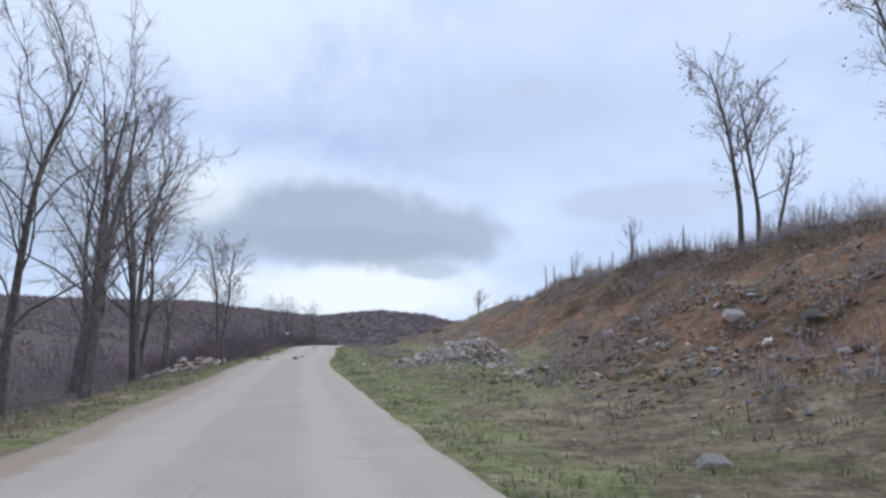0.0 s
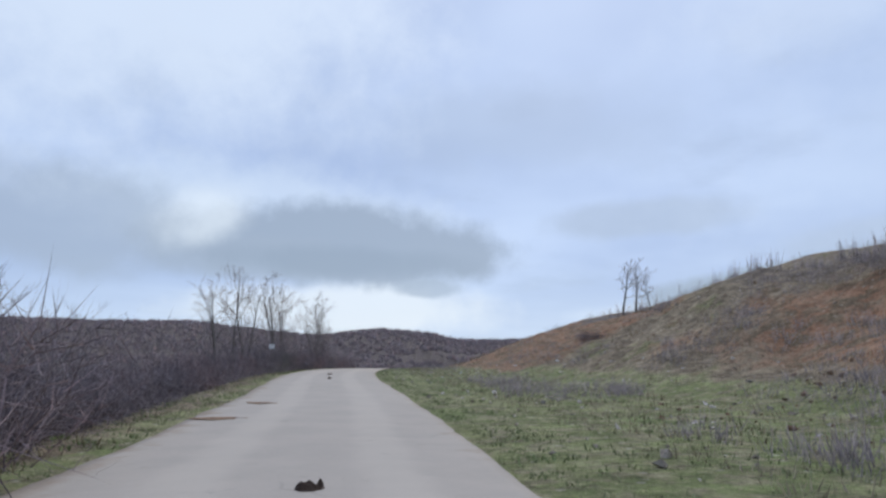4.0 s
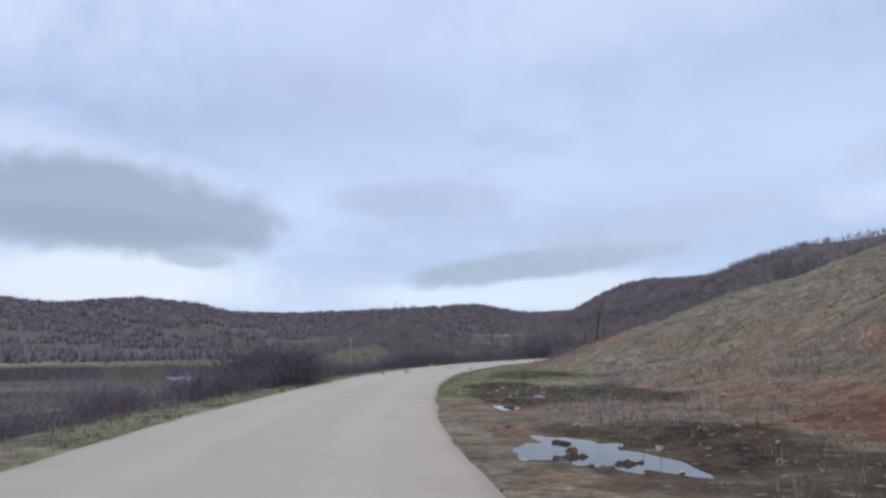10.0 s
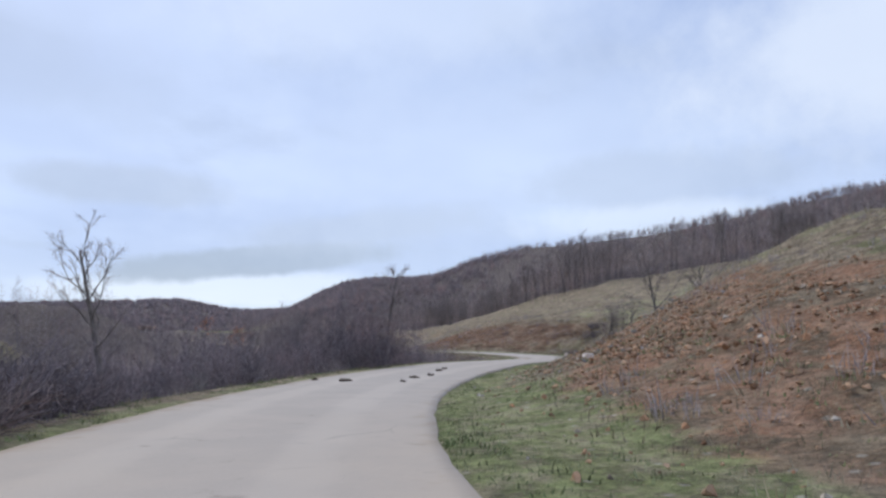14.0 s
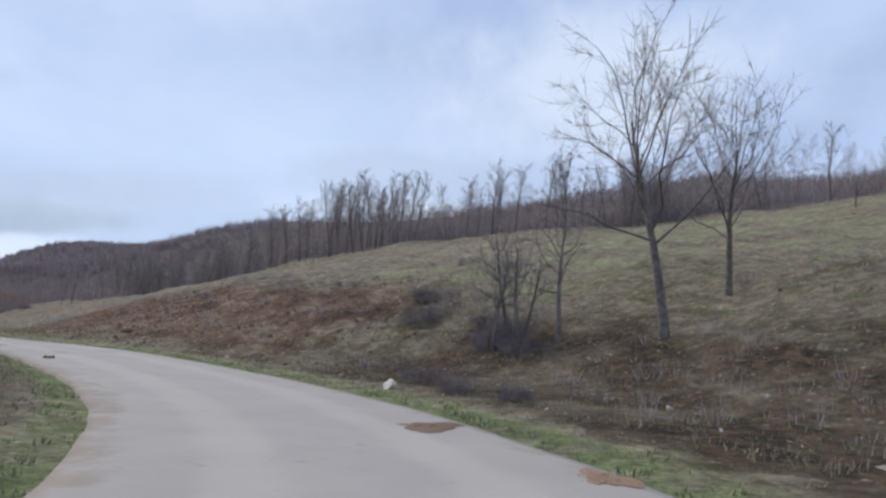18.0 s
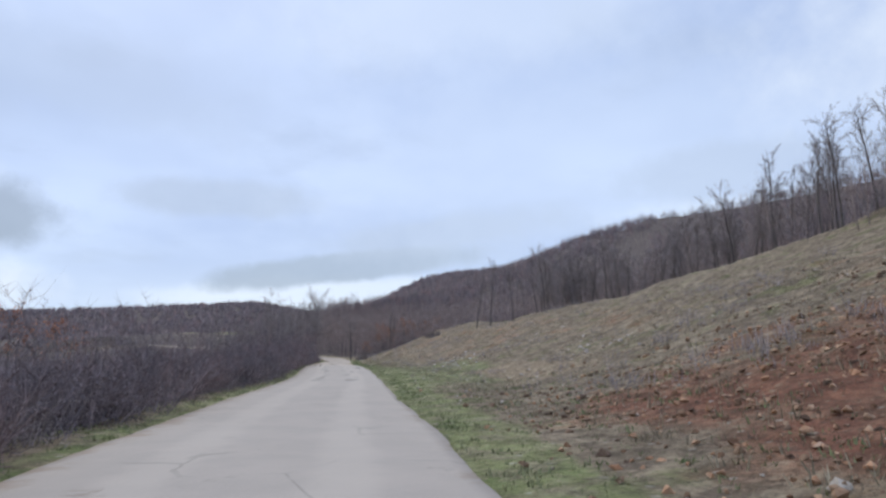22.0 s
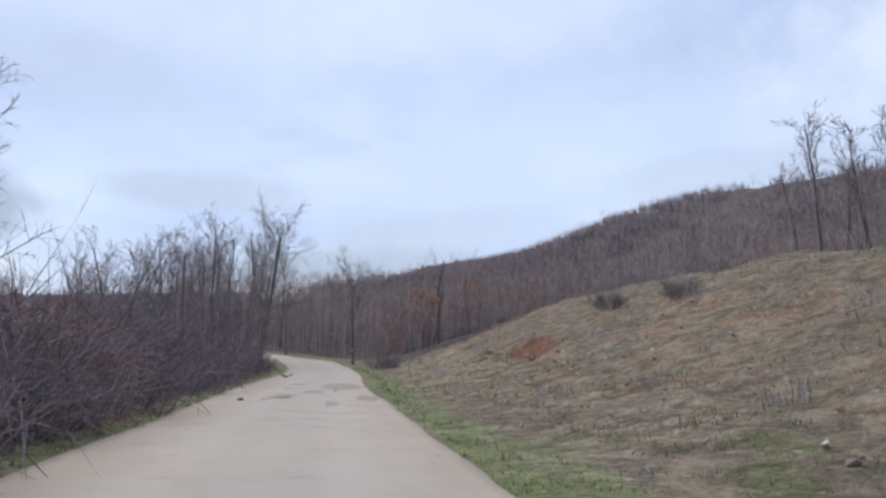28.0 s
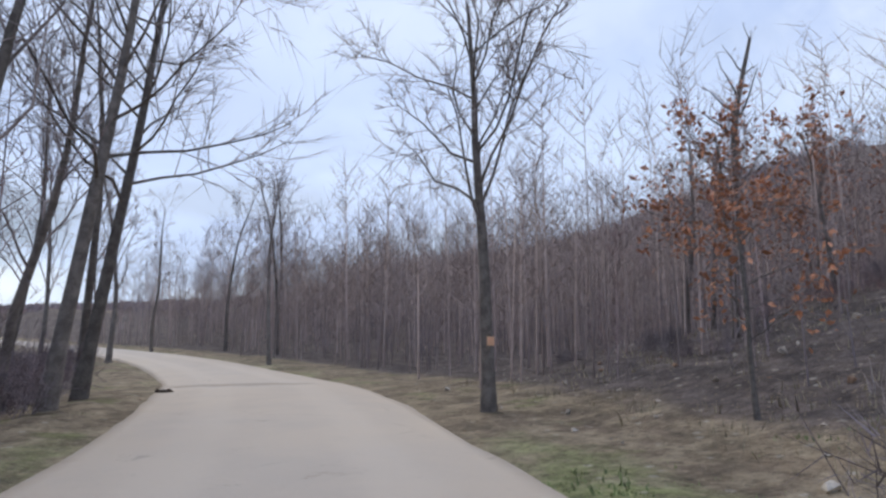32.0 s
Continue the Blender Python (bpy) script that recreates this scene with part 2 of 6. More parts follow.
def ground_material():
    """Winter turf, dry grass, bare red earth, mud and leaf litter, by the masks of the land."""
    m, nt, b = material("winter_ground")
    n = Net(nt)
    mid, small, tiny, grit = n.noise(0.35, 6.0), n.noise(1.8, 7.0, 0.65), n.noise(9.0, 6.0, 0.7), n.noise(24.0, 4.0, 0.7)
    grass = n.mix(n.ramp(mid, 0.35, 0.65), rgb(0.215, 0.25, 0.10), rgb(0.305, 0.31, 0.145))
    grass = n.mix(n.ramp(small, 0.43, 0.64, 0.0, 0.85), grass, rgb(0.36, 0.31, 0.20))
    dry = n.mix(n.ramp(mid, 0.38, 0.62), rgb(0.29, 0.228, 0.155), rgb(0.41, 0.328, 0.225))
    dry = n.mix(n.ramp(small, 0.44, 0.62, 0.0, 0.85), dry, rgb(0.19, 0.145, 0.105))
    dry = n.mix(n.ramp(n.noise(0.7, 5.0), 0.53, 0.66, 0.0, 0.8), dry, rgb(0.20, 0.205, 0.09))
    earth = n.mix(n.ramp(small, 0.35, 0.68), rgb(0.34, 0.18, 0.105), rgb(0.43, 0.28, 0.19))
    earth = n.mix(n.ramp(n.noise(0.9, 6.0, 0.7), 0.46, 0.6, 0.0, 0.85), earth, rgb(0.22, 0.17, 0.11))
    earth = n.mix(n.ramp(tiny, 0.5, 0.7, 0.0, 0.7), earth, rgb(0.19, 0.105, 0.06))
    litter = n.mix(n.ramp(small, 0.4, 0.62), rgb(0.115, 0.095, 0.088), rgb(0.19, 0.152, 0.135))
    mud = n.mix(n.ramp(small, 0.42, 0.6), rgb(0.05, 0.034, 0.023), rgb(0.15, 0.095, 0.058))
    field = n.mix(n.ramp(n.noise(0.02, 3.0), 0.45, 0.55), rgb(0.17, 0.20, 0.085), rgb(0.24, 0.20, 0.12))

    def mask(name, wobble=0.5):
        v = n.math("ADD", n.attr(name), n.math("MULTIPLY", n.math("SUBTRACT", mid, 0.5), wobble * 1.6))
        v = n.math("ADD", v, n.math("MULTIPLY", n.math("SUBTRACT", small, 0.5), wobble))
        return n.ramp(v, 0.34, 0.66)

    col = n.mix(mask("grass", 0.7), dry, grass)
    col = n.mix(mask("earth", 1.1), col, earth)
    straw = n.mix(n.ramp(small, 0.4, 0.66), rgb(0.43, 0.335, 0.225), rgb(0.30, 0.225, 0.15))
    col = n.mix(mask("straw", 0.6), col, straw)
    red = n.mix(n.ramp(small, 0.38, 0.62), rgb(0.29, 0.13, 0.082), rgb(0.21, 0.10, 0.066))
    col = n.mix(mask("red", 0.6), col, red)
    col = n.mix(mask("field", 0.3), col, field)
    col = n.mix(mask("wood", 0.4), col, litter)
    col = n.mix(mask("mud", 0.6), col, mud)
    # pale grit, small dark clods and fallen leaves
    col = n.mix(n.ramp(n.voronoi(2.6), 0.17, 0.08, 0.0, 0.7), col, rgb(0.50, 0.45, 0.37))
    col = n.mix(n.ramp(n.voronoi(6.0), 0.2, 0.1, 0.0, 0.6), col, rgb(0.44, 0.34, 0.23))
    col = n.mix(n.ramp(tiny, 0.54, 0.70, 0.0, 0.6), col, rgb(0.085, 0.07, 0.05))
    col = n.mix(n.ramp(grit, 0.52, 0.72, 0.0, 0.5), col, rgb(0.11, 0.092, 0.065))
    col = n.mix(n.ramp(n.noise(4.2, 5.0, 0.75), 0.52, 0.66, 0.0, 0.5), col, rgb(0.135, 0.11, 0.08))
    # tufts, hollows and trampled ground: patches of a hand's to a step's width, raised ones lightened, hollows painted
    # in shade
    hsv = n.node("ShaderNodeHueSaturation")
    clump = n.math("ADD", n.math("MULTIPLY", n.noise(1.25, 6.0, 0.8), 0.6), n.math("MULTIPLY", n.noise(5.5, 4.0, 0.8), 0.4))
    n.put(hsv.inputs["Value"], n.ramp(clump, 0.38, 0.62, 0.66, 1.4))
    n.put(hsv.inputs["Color"], col)
    n.put(b.inputs["Base Color"], hsv.outputs[0])
    b.inputs["Roughness"].default_value = 0.95
    b.inputs["Specular IOR Level"].default_value = 0.1
    h = n.math("ADD", n.math("MULTIPLY", small, 0.6), n.math("ADD", n.math("MULTIPLY", tiny, 0.35), n.math("MULTIPLY", grit, 0.12)))
    n.bump(b, n.math("ADD", h, n.math("MULTIPLY", clump, 0.7)), 1.0, 0.26)
    return m


def road_material():
    """Old pale asphalt dusted with clay, with worn tracks, stains and hairline cracks."""
    m, nt, b = material("worn_asphalt")
    n = Net(nt)
    big, mid, tiny = n.noise(0.12, 5.0), n.noise(0.9, 6.0), n.noise(60.0, 3.0, 0.7)
    col = n.mix(n.ramp(mid, 0.35, 0.65), rgb(0.44, 0.388, 0.338), rgb(0.482, 0.424, 0.368))
    col = n.mix(n.ramp(tiny, 0.35, 0.7, 0.0, 0.35), col, rgb(0.31, 0.27, 0.235))
    col = n.mix(n.ramp(n.voronoi(34.0), 0.2, 0.1, 0.0, 0.4), col, rgb(0.55, 0.50, 0.43))
    track = n.math("ADD", n.attr("track"), n.math("MULTIPLY", n.math("SUBTRACT", mid, 0.5), 0.6))
    col = n.mix(n.ramp(track, 0.3, 0.9, 0.0, 0.35), col, rgb(0.60, 0.53, 0.45))
    clay = n.math("ADD", n.attr("clay"), n.math("MULTIPLY", n.math("SUBTRACT", n.noise(1.3, 6.0, 0.7), 0.5), 1.7))
    col = n.mix(n.ramp(clay, 0.45, 0.95, 0.0, 0.75), col, rgb(0.31, 0.23, 0.165))
    col = n.mix(n.math("MULTIPLY", n.attr("dust"), n.ramp(n.noise(0.45, 5.0, 0.65), 0.3, 0.7, 0.6, 1.0)), col, rgb(0.52, 0.425, 0.325))
    old = n.math("ADD", n.attr("worn"), n.math("MULTIPLY", n.math("SUBTRACT", n.noise(2.2, 6.0, 0.7), 0.5), 1.1))
    col = n.mix(n.ramp(old, 0.5, 0.85, 0.0, 0.72), col, rgb(0.27, 0.235, 0.205))
    damp = n.math("ADD", n.attr("damp"), n.math("MULTIPLY", n.math("SUBTRACT", n.noise(1.6, 8.0, 0.75), 0.5), 4.5))
    col = n.mix(n.ramp(damp, 0.45, 1.0, 0.0, 0.62), col, n.mix(n.ramp(mid, 0.4, 0.6), rgb(0.27, 0.205, 0.155), rgb(0.25, 0.22, 0.195)))
    stain = n.ramp(n.noise(2.6, 5.0, 0.7), 0.64, 0.78, 0.0, 0.22)
    col = n.mix(stain, col, rgb(0.24, 0.21, 0.18))
    # thin wandering cracks
    wob = n.node("ShaderNodeMixRGB")
    wob.inputs[0].default_value = 0.25
    n.put(wob.inputs[1], n.coord())
    nz = n.node("ShaderNodeTexNoise")
    nz.inputs["Scale"].default_value = 1.1
    n.put(nz.inputs["Vector"], n.coord())
    n.put(wob.inputs[2], nz.outputs["Color"])
    cr = n.node("ShaderNodeTexVoronoi")
    cr.feature = "DISTANCE_TO_EDGE"
    cr.inputs["Scale"].default_value = 0.6
    n.put(cr.inputs["Vector"], wob.outputs[0])
    gap = n.math("MULTIPLY", n.ramp(cr.outputs["Distance"], 0.012, 0.004), n.ramp(n.noise(0.5, 3.0), 0.54, 0.66, 0.0, 0.26))
    col = n.mix(gap, col, rgb(0.10, 0.085, 0.07))
    n.put(b.inputs["Base Color"], col)
    n.put(b.inputs["Roughness"], n.ramp(big, 0.35, 0.65, 0.78, 0.9))
    b.inputs["Specular IOR Level"].default_value = 0.15
    n.bump(b, n.math("SUBTRACT", n.math("ADD", n.math("MULTIPLY", tiny, 0.3), mid), gap), 0.4, 0.02)
    return m


GROUND, ASPHALT = ground_material(), road_material()
BARK = speckled("grey_bark", rgb(0.125, 0.108, 0.095), rgb(0.22, 0.193, 0.168), 5.0, bump=0.6, per="random", spread=0.2)
TWIG = speckled("brown_twigs", rgb(0.25, 0.212, 0.20), rgb(0.37, 0.313, 0.297), 3.0, bump=0.0, spread=0.25)
# lighter, warmer copy of the twigs, offsetting the wood's self-shadowing in the colour
LIT_WOOD_TWIG = speckled("lightened_oak_twigs", rgb(0.285, 0.222, 0.20), rgb(0.395, 0.312, 0.28), 0.3, bump=0.0, spread=0.3)


def scrub_material():
    """Bare scrub whose clumps run from grey through purple-brown to ruddy."""
    m, nt, b = material("purple_brown_scrub")
    n = Net(nt)
    col = n.mix(n.ramp(n.noise(0.6, 5.0), 0.35, 0.65), rgb(0.15, 0.13, 0.138), rgb(0.255, 0.205, 0.208))
    col = n.mix(n.ramp(n.noise(0.16, 4.0), 0.5, 0.66, 0.0, 0.75), col, rgb(0.31, 0.195, 0.175))
    col = n.mix(n.ramp(n.noise(0.23, 4.0, 0.6, n.coord(), (1.0, 1.0, 0.4)), 0.56, 0.7, 0.0, 0.6), col, rgb(0.165, 0.17, 0.135))
    hsv = n.node("ShaderNodeHueSaturation")
    n.put(hsv.inputs["Value"], n.ramp(n.island(), 0.0, 1.0, 0.65, 1.4))
    n.put(hsv.inputs["Color"], col)
    n.put(b.inputs["Base Color"], hsv.outputs[0])
    b.inputs["Roughness"].default_value = 0.9
    b.inputs["Specular IOR Level"].default_value = 0.2
    return m


THICKET = scrub_material()
RUSSET = speckled("russet_leaves", rgb(0.46, 0.19, 0.10), rgb(0.58, 0.30, 0.18), 3.0, bump=0.0, spread=0.4)
TAN_LEAF = speckled("dry_leaves", rgb(0.34, 0.22, 0.13), rgb(0.48, 0.34, 0.22), 3.0, bump=0.0, spread=0.4)
PALE_STONE = speckled("pale_limestone", rgb(0.60, 0.495, 0.415), rgb(0.77, 0.68, 0.60), 3.0, bump=0.7, per="random", spread=0.25)
RED_STONE = speckled("iron_stained_stone", rgb(0.34, 0.20, 0.125), rgb(0.44, 0.33, 0.25), 4.0, bump=0.7, per="random", spread=0.35)
GREY_STONE = speckled("grey_stone", rgb(0.27, 0.245, 0.22), rgb(0.42, 0.38, 0.34), 4.0, bump=0.7, per="random", spread=0.35)
RUBBLE_STONE = speckled("orange_brown_rubble", rgb(0.35, 0.185, 0.10), rgb(0.48, 0.32, 0.20), 3.0, bump=0.5, spread=0.45)
LOOSE_STONE = speckled("loose_stones", rgb(0.36, 0.29, 0.22), rgb(0.50, 0.44, 0.36), 4.0, bump=0.5, spread=0.4)
BLADES = speckled("grass_blades", rgb(0.215, 0.26, 0.11), rgb(0.33, 0.325, 0.175), 0.5, bump=0.0, spread=0.4)
STRAW = speckled("dry_grass_blades", rgb(0.31, 0.255, 0.165), rgb(0.44, 0.37, 0.25), 0.5, bump=0.0, spread=0.4)
DUNG = speckled("dark_dung", rgb(0.05, 0.033, 0.024), rgb(0.10, 0.06, 0.042), 14.0, bump=0.9, per="random", spread=0.3)
DARK_CLOD = speckled("damp_earth_clod", rgb(0.165, 0.10, 0.065), rgb(0.27, 0.175, 0.115), 7.0, bump=0.9, spread=0.4)
CLAY = speckled("red_clay_clod", rgb(0.30, 0.18, 0.11), rgb(0.40, 0.265, 0.175), 10.0, bump=0.9, per="random", spread=0.3)


def plain_coat(name, colour, rough, metal=0.0, grain=8.0):
    """Painted or sheet surface with faint dirt."""
    m, nt, b = material(name)
    n = Net(nt)
    dirt = n.ramp(n.noise(grain, 6.0), 0.45, 0.75, 0.0, 0.4)
    n.put(b.inputs["Base Color"], n.mix(dirt, colour, tuple(0.55 * q for q in colour[:3]) + (1.0,)))
    b.inputs["Roughness"].default_value, b.inputs["Metallic"].default_value = rough, metal
    n.bump(b, n.noise(grain * 4, 4.0), 0.15, 0.01)
    return m


WATER = plain_coat("muddy_water", rgb(0.085, 0.065, 0.045), 0.06, 0.0, 1.5)
WHITE = plain_coat("white_board", rgb(0.78, 0.78, 0.76), 0.5)
ORANGE = plain_coat("orange_tag", rgb(0.75, 0.42, 0.25), 0.5)
RENDERED = plain_coat("pale_render", rgb(0.62, 0.56, 0.48), 0.9, 0.0, 1.2)
BLUE_SHEET = plain_coat("blue_sheet_roof", rgb(0.12, 0.28, 0.5), 0.55, 0.0, 1.0)
DARK = plain_coat("dark_opening", rgb(0.05, 0.045, 0.04), 0.7)

# ---- plan: the road's line, and the land as a height over the plan ----
ROAD = [
    (14.69, -39.38, -0.6), (8.91, -19.33, -0.3), (3.94, 0.70, 0.0), (-0.84, 20.84, 0.36), (-5.42, 41.01, 0.83), (-8.9, 61.4, 1.43),
    (-12.5, 81.7, 2.17), (-13.8, 102.3, 2.68), (-11.7, 122.9, 2.81), (-6.0, 142.8, 2.73), (2.0, 162.0, 2.74), (14.0, 179.0, 3.01),
    (30.8, 191.2, 3.48), (49.5, 200.8, 3.72), (59.8, 218.9, 4.18), (65.6, 238.9, 4.39), (74.8, 257.4, 4.5), (84.6, 275.6, 4.59),
    (93.5, 294.2, 4.81), (102.3, 312.8, 4.8), (111.7, 331.3, 4.72), (121.5, 349.5, 4.95), (127.6, 369.1, 5.5), (128.2, 389.7, 6.4),
    (123.6, 409.7, 7.4), (117.3, 429.2, 8.4), (111.0, 449.0, 9.4),
]
HALF = 2.5                # half the road's width
START = 41.0              # length of road before the drive begins


def glide(y, u):
    """Smooth curve through the values y at 0, 1, 2 ..."""
    y, u = np.asarray(y, float), np.asarray(u, float)
    k = len(y)
    i = np.clip(u.astype(int), 0, k - 2)
    w = u - i
    a, b, c, d = y[np.maximum(i - 1, 0)], y[i], y[i + 1], y[np.minimum(i + 2, k - 1)]
    m, n = (c - a) / 2, (d - b) / 2
    return (2 * w**3 - 3 * w**2 + 1) * b + (w**3 - 2 * w**2 + w) * m + (3 * w**2 - 2 * w**3) * c + (w**3 - w**2) * n


_u = np.linspace(0, len(ROAD) - 1, 1400)
RX, RY, RZ = (glide([q[k] for q in ROAD], _u) for k in range(3))
RS = np.concatenate([[0], np.cumsum(np.hypot(np.diff(RX), np.diff(RY)))]) - START
RZ = RZ + 0.15 * np.exp(-(((RS - 409) / 6.0) ** 2))     # low crest in the last bend
_tx, _ty = np.gradient(RX), np.gradient(RY)
_l = np.hypot(_tx, _ty)
TX, TY = _tx / _l, _ty / _l


def station(x, y):
    """Way along the road s, offset d (right is positive) and the road's height there, for arrays of places."""
    x, y = np.ravel(np.asarray(x, float)), np.ravel(np.asarray(y, float))
    s, d, z = np.empty_like(x), np.empty_like(x), np.empty_like(x)
    for a in range(0, len(x), 4000):
        b = slice(a, a + 4000)
        i = np.argmin((x[b, None] - RX[None, ::2]) ** 2 + (y[b, None] - RY[None, ::2]) ** 2, 1) * 2
        dx, dy = x[b] - RX[i], y[b] - RY[i]
        side = dx * TY[i] - dy * TX[i]
        along = dx * TX[i] + dy * TY[i]
        s[b], z[b] = RS[i] + np.clip(along, -1, 1), RZ[i]
        d[b] = np.where(side < 0, -1, 1) * np.hypot(side, np.where(np.abs(along) > 1, along, 0))
    return s, d, z


def place(s, d):
    """The plan's x, y at way s along the road and offset d."""
    x, y = np.interp(s, RS, RX), np.interp(s, RS, RY)
    tx, ty = np.interp(s, RS, TX), np.interp(s, RS, TY)
    return x + d * ty, y - d * tx


def ease(v, lo, hi):
    w = np.clip((v - lo) / (hi - lo), 0, 1)
    return w * w * (3 - 2 * w)


# cut bank on the uphill side, each by the way along the road: where its foot and crest lie, and how high it is there
TOE = [(-60, 4.5), (0, 4.5), (20, 6.5), (29, 10.5), (60, 10), (88, 9.5), (105, 7.5), (114, 7), (122, 8), (136, 8.5), (153, 11), (162, 12.4), (174, 6), (186, 3.6), (197, 3.6), (212, 4), (222, 5),
       (230, 8), (244, 8), (252, 3.4), (272, 3.6), (288, 4.5), (305, 8), (318, 8), (335, 7), (349, 5.5), (360, 4), (470, 4)]
CREST = [(-60, 20), (29, 20), (42, 21), (60, 24), (76, 23), (105, 21), (114, 20), (122, 22), (136, 21), (153, 20), (174, 20), (186, 16), (197, 15), (212, 17), (222, 24), (238, 26), (252, 19),
         (272, 20), (288, 21), (305, 23), (335, 22), (349, 21), (470, 22)]
TOP = [(-60, 5.9), (0, 6.1), (42, 6.2), (60, 6.3), (76, 5.1), (88, 4.4), (105, 4.1), (114, 4.4), (122, 5.0), (136, 4.4), (153, 4.0), (162, 4.2), (174, 4.0), (186, 3.8), (197, 4.2), (206, 6.0), (212, 6.6),
       (222, 5.9), (238, 5.1), (272, 5.1), (288, 5.2), (305, 5.6), (318, 4.7), (335, 5.4), (349, 4.9), (360, 4.8), (380, 5.9), (397, 6.1), (404, 5.2), (412, 2.2), (420, 1.0), (470, 1.0)]
# the hill beyond the crest: heights over the road 50, 110, 250 and 600 m away from it
RISE_50 = [(0, 7.3), (60, 8.0), (110, 10.0), (150, 15.5), (190, 15.6), (215, 11.5), (240, 12.6), (265, 12.2), (290, 13.8), (320, 15.0), (350, 8.5), (380, 7.5), (400, 12.0), (420, 10.8), (470, 9.0)]
RISE_110 = [(0, 8.6), (110, 11.4), (190, 30.0), (240, 28.5), (290, 25.0), (340, 25.0), (400, 28.0), (450, 24.0), (500, 34.0)]
RISE_250 = [(0, 11.2), (110, 17.6), (190, 45.0), (240, 40.0), (290, 61.0), (340, 67.0), (400, 76.0), (450, 72.0), (500, 50.0)]
RISE_600 = [(0, 13.3), (110, 22.0), (190, 60.0), (240, 53.0), (290, 80.0), (340, 103.0), (400, 100.0), (450, 92.0), (500, 90.0)]


def along(table, s):
    """The value of a table of (way, value) at ways s."""
    return np.interp(s, [q[0] for q in table], [q[1] for q in table])


# skyline of the far hills: azimuth and elevation in degrees
FAR = [(-180, 4), (-60, 4.0), (-35, 4.2), (-27, 4.5), (-21, 3.9), (-16, 3.5), (-10, 4.2), (-5, 3.9), (-2, 3.2), (3, 3.2),
       (8, 3.5), (14, 3.9), (20, 4.3), (25, 3.5), (40, 4), (90, 4), (180, 4)]


# pastures down the valley: middle, half width and half depth
PASTURES = [(-42, 480, 24, 100), (-92, 545, 15, 60), (-138, 560, 22, 70), (-19, 272, 9, 26), (15, 291, 15, 9), (-62, 316, 16, 14), (-8, 405, 22, 14)]


def pasture(x, y):
    """1 within the valley's pastures, 0 outside."""
    out = np.zeros(np.shape(x))
    for px, py, wx, wy in PASTURES:
        out = np.maximum(out, 1 - ease(np.hypot((x - px) / wx, (y - py) / wy), 0.85, 1.1))
    return out


# the road's right edge: way and offset
EDGE = [(-50, 2.4), (12, 2.26), (20, 2.25), (30, 2.15), (60, 2.4), (88, 2.55), (100, 2.7), (124, 2.4), (155, 2.42), (178, 2.54), (228, 2.6), (240, 2.4), (290, 2.4), (310, 2.1), (334, 2.5), (370, 2.45), (382, 2.0), (392, 1.9), (400, 2.25), (412, 2.3), (422, 2.2), (500, 2.2)]
# standing water: way, offset, half length, half width
PUDDLES = [(136.8, 4.05, 0.55, 0.32), (129.0, 4.1, 1.55, 0.8), (141.7, 5.6, 0.6, 0.2), (146.6, 5.0, 0.5, 0.13), (147.8, 6.6, 0.8, 0.16), (149.4, 7.8, 0.9, 0.2), (161.2, 9.5, 3.7, 1.5), (156.2, 6.6, 0.6, 0.3), (143.2, 4.1, 0.75, 0.1), (144.0, 4.9, 0.4, 0.09), (143.8, 6.0, 0.45, 0.1), (145.4, 4.5, 0.5, 0.08), (142.3, 6.9, 0.5, 0.12), (145.6, 6.2, 0.35, 0.08)]

# where the hill wood begins: way and offset
WOOD_EDGE = [(150, 70), (190, 66), (200, 74), (245, 80), (262, 78), (275, 68), (300, 43), (370, 34), (385, 30), (404, 12)]


SCARP = [(374, 9.2), (377, 9.7), (381, 10.9), (386, 11.8), (390, 11.5), (394, 11.0)]   # top edge of the small clay scarp


def puddle_level(s):
    return float(np.interp(s, RS, RZ)) - 0.06


def ripple(x, y, size, seed):
    """Cheap smooth relief made of turned waves, about -1 to 1."""
    rng = np.random.RandomState(seed)
    out = np.zeros_like(x)
    for k in range(9):
        a, f, ph = rng.uniform(0, 2 * math.pi), rng.uniform(0.6, 1.9) / size * 2 * math.pi, rng.uniform(0, 6.3)
        out += np.sin((x * math.cos(a) + y * math.sin(a)) * f + ph + 1.3 * np.sin((x * math.sin(a) - y * math.cos(a)) * f * 0.6 + ph))
    return out / 4.0


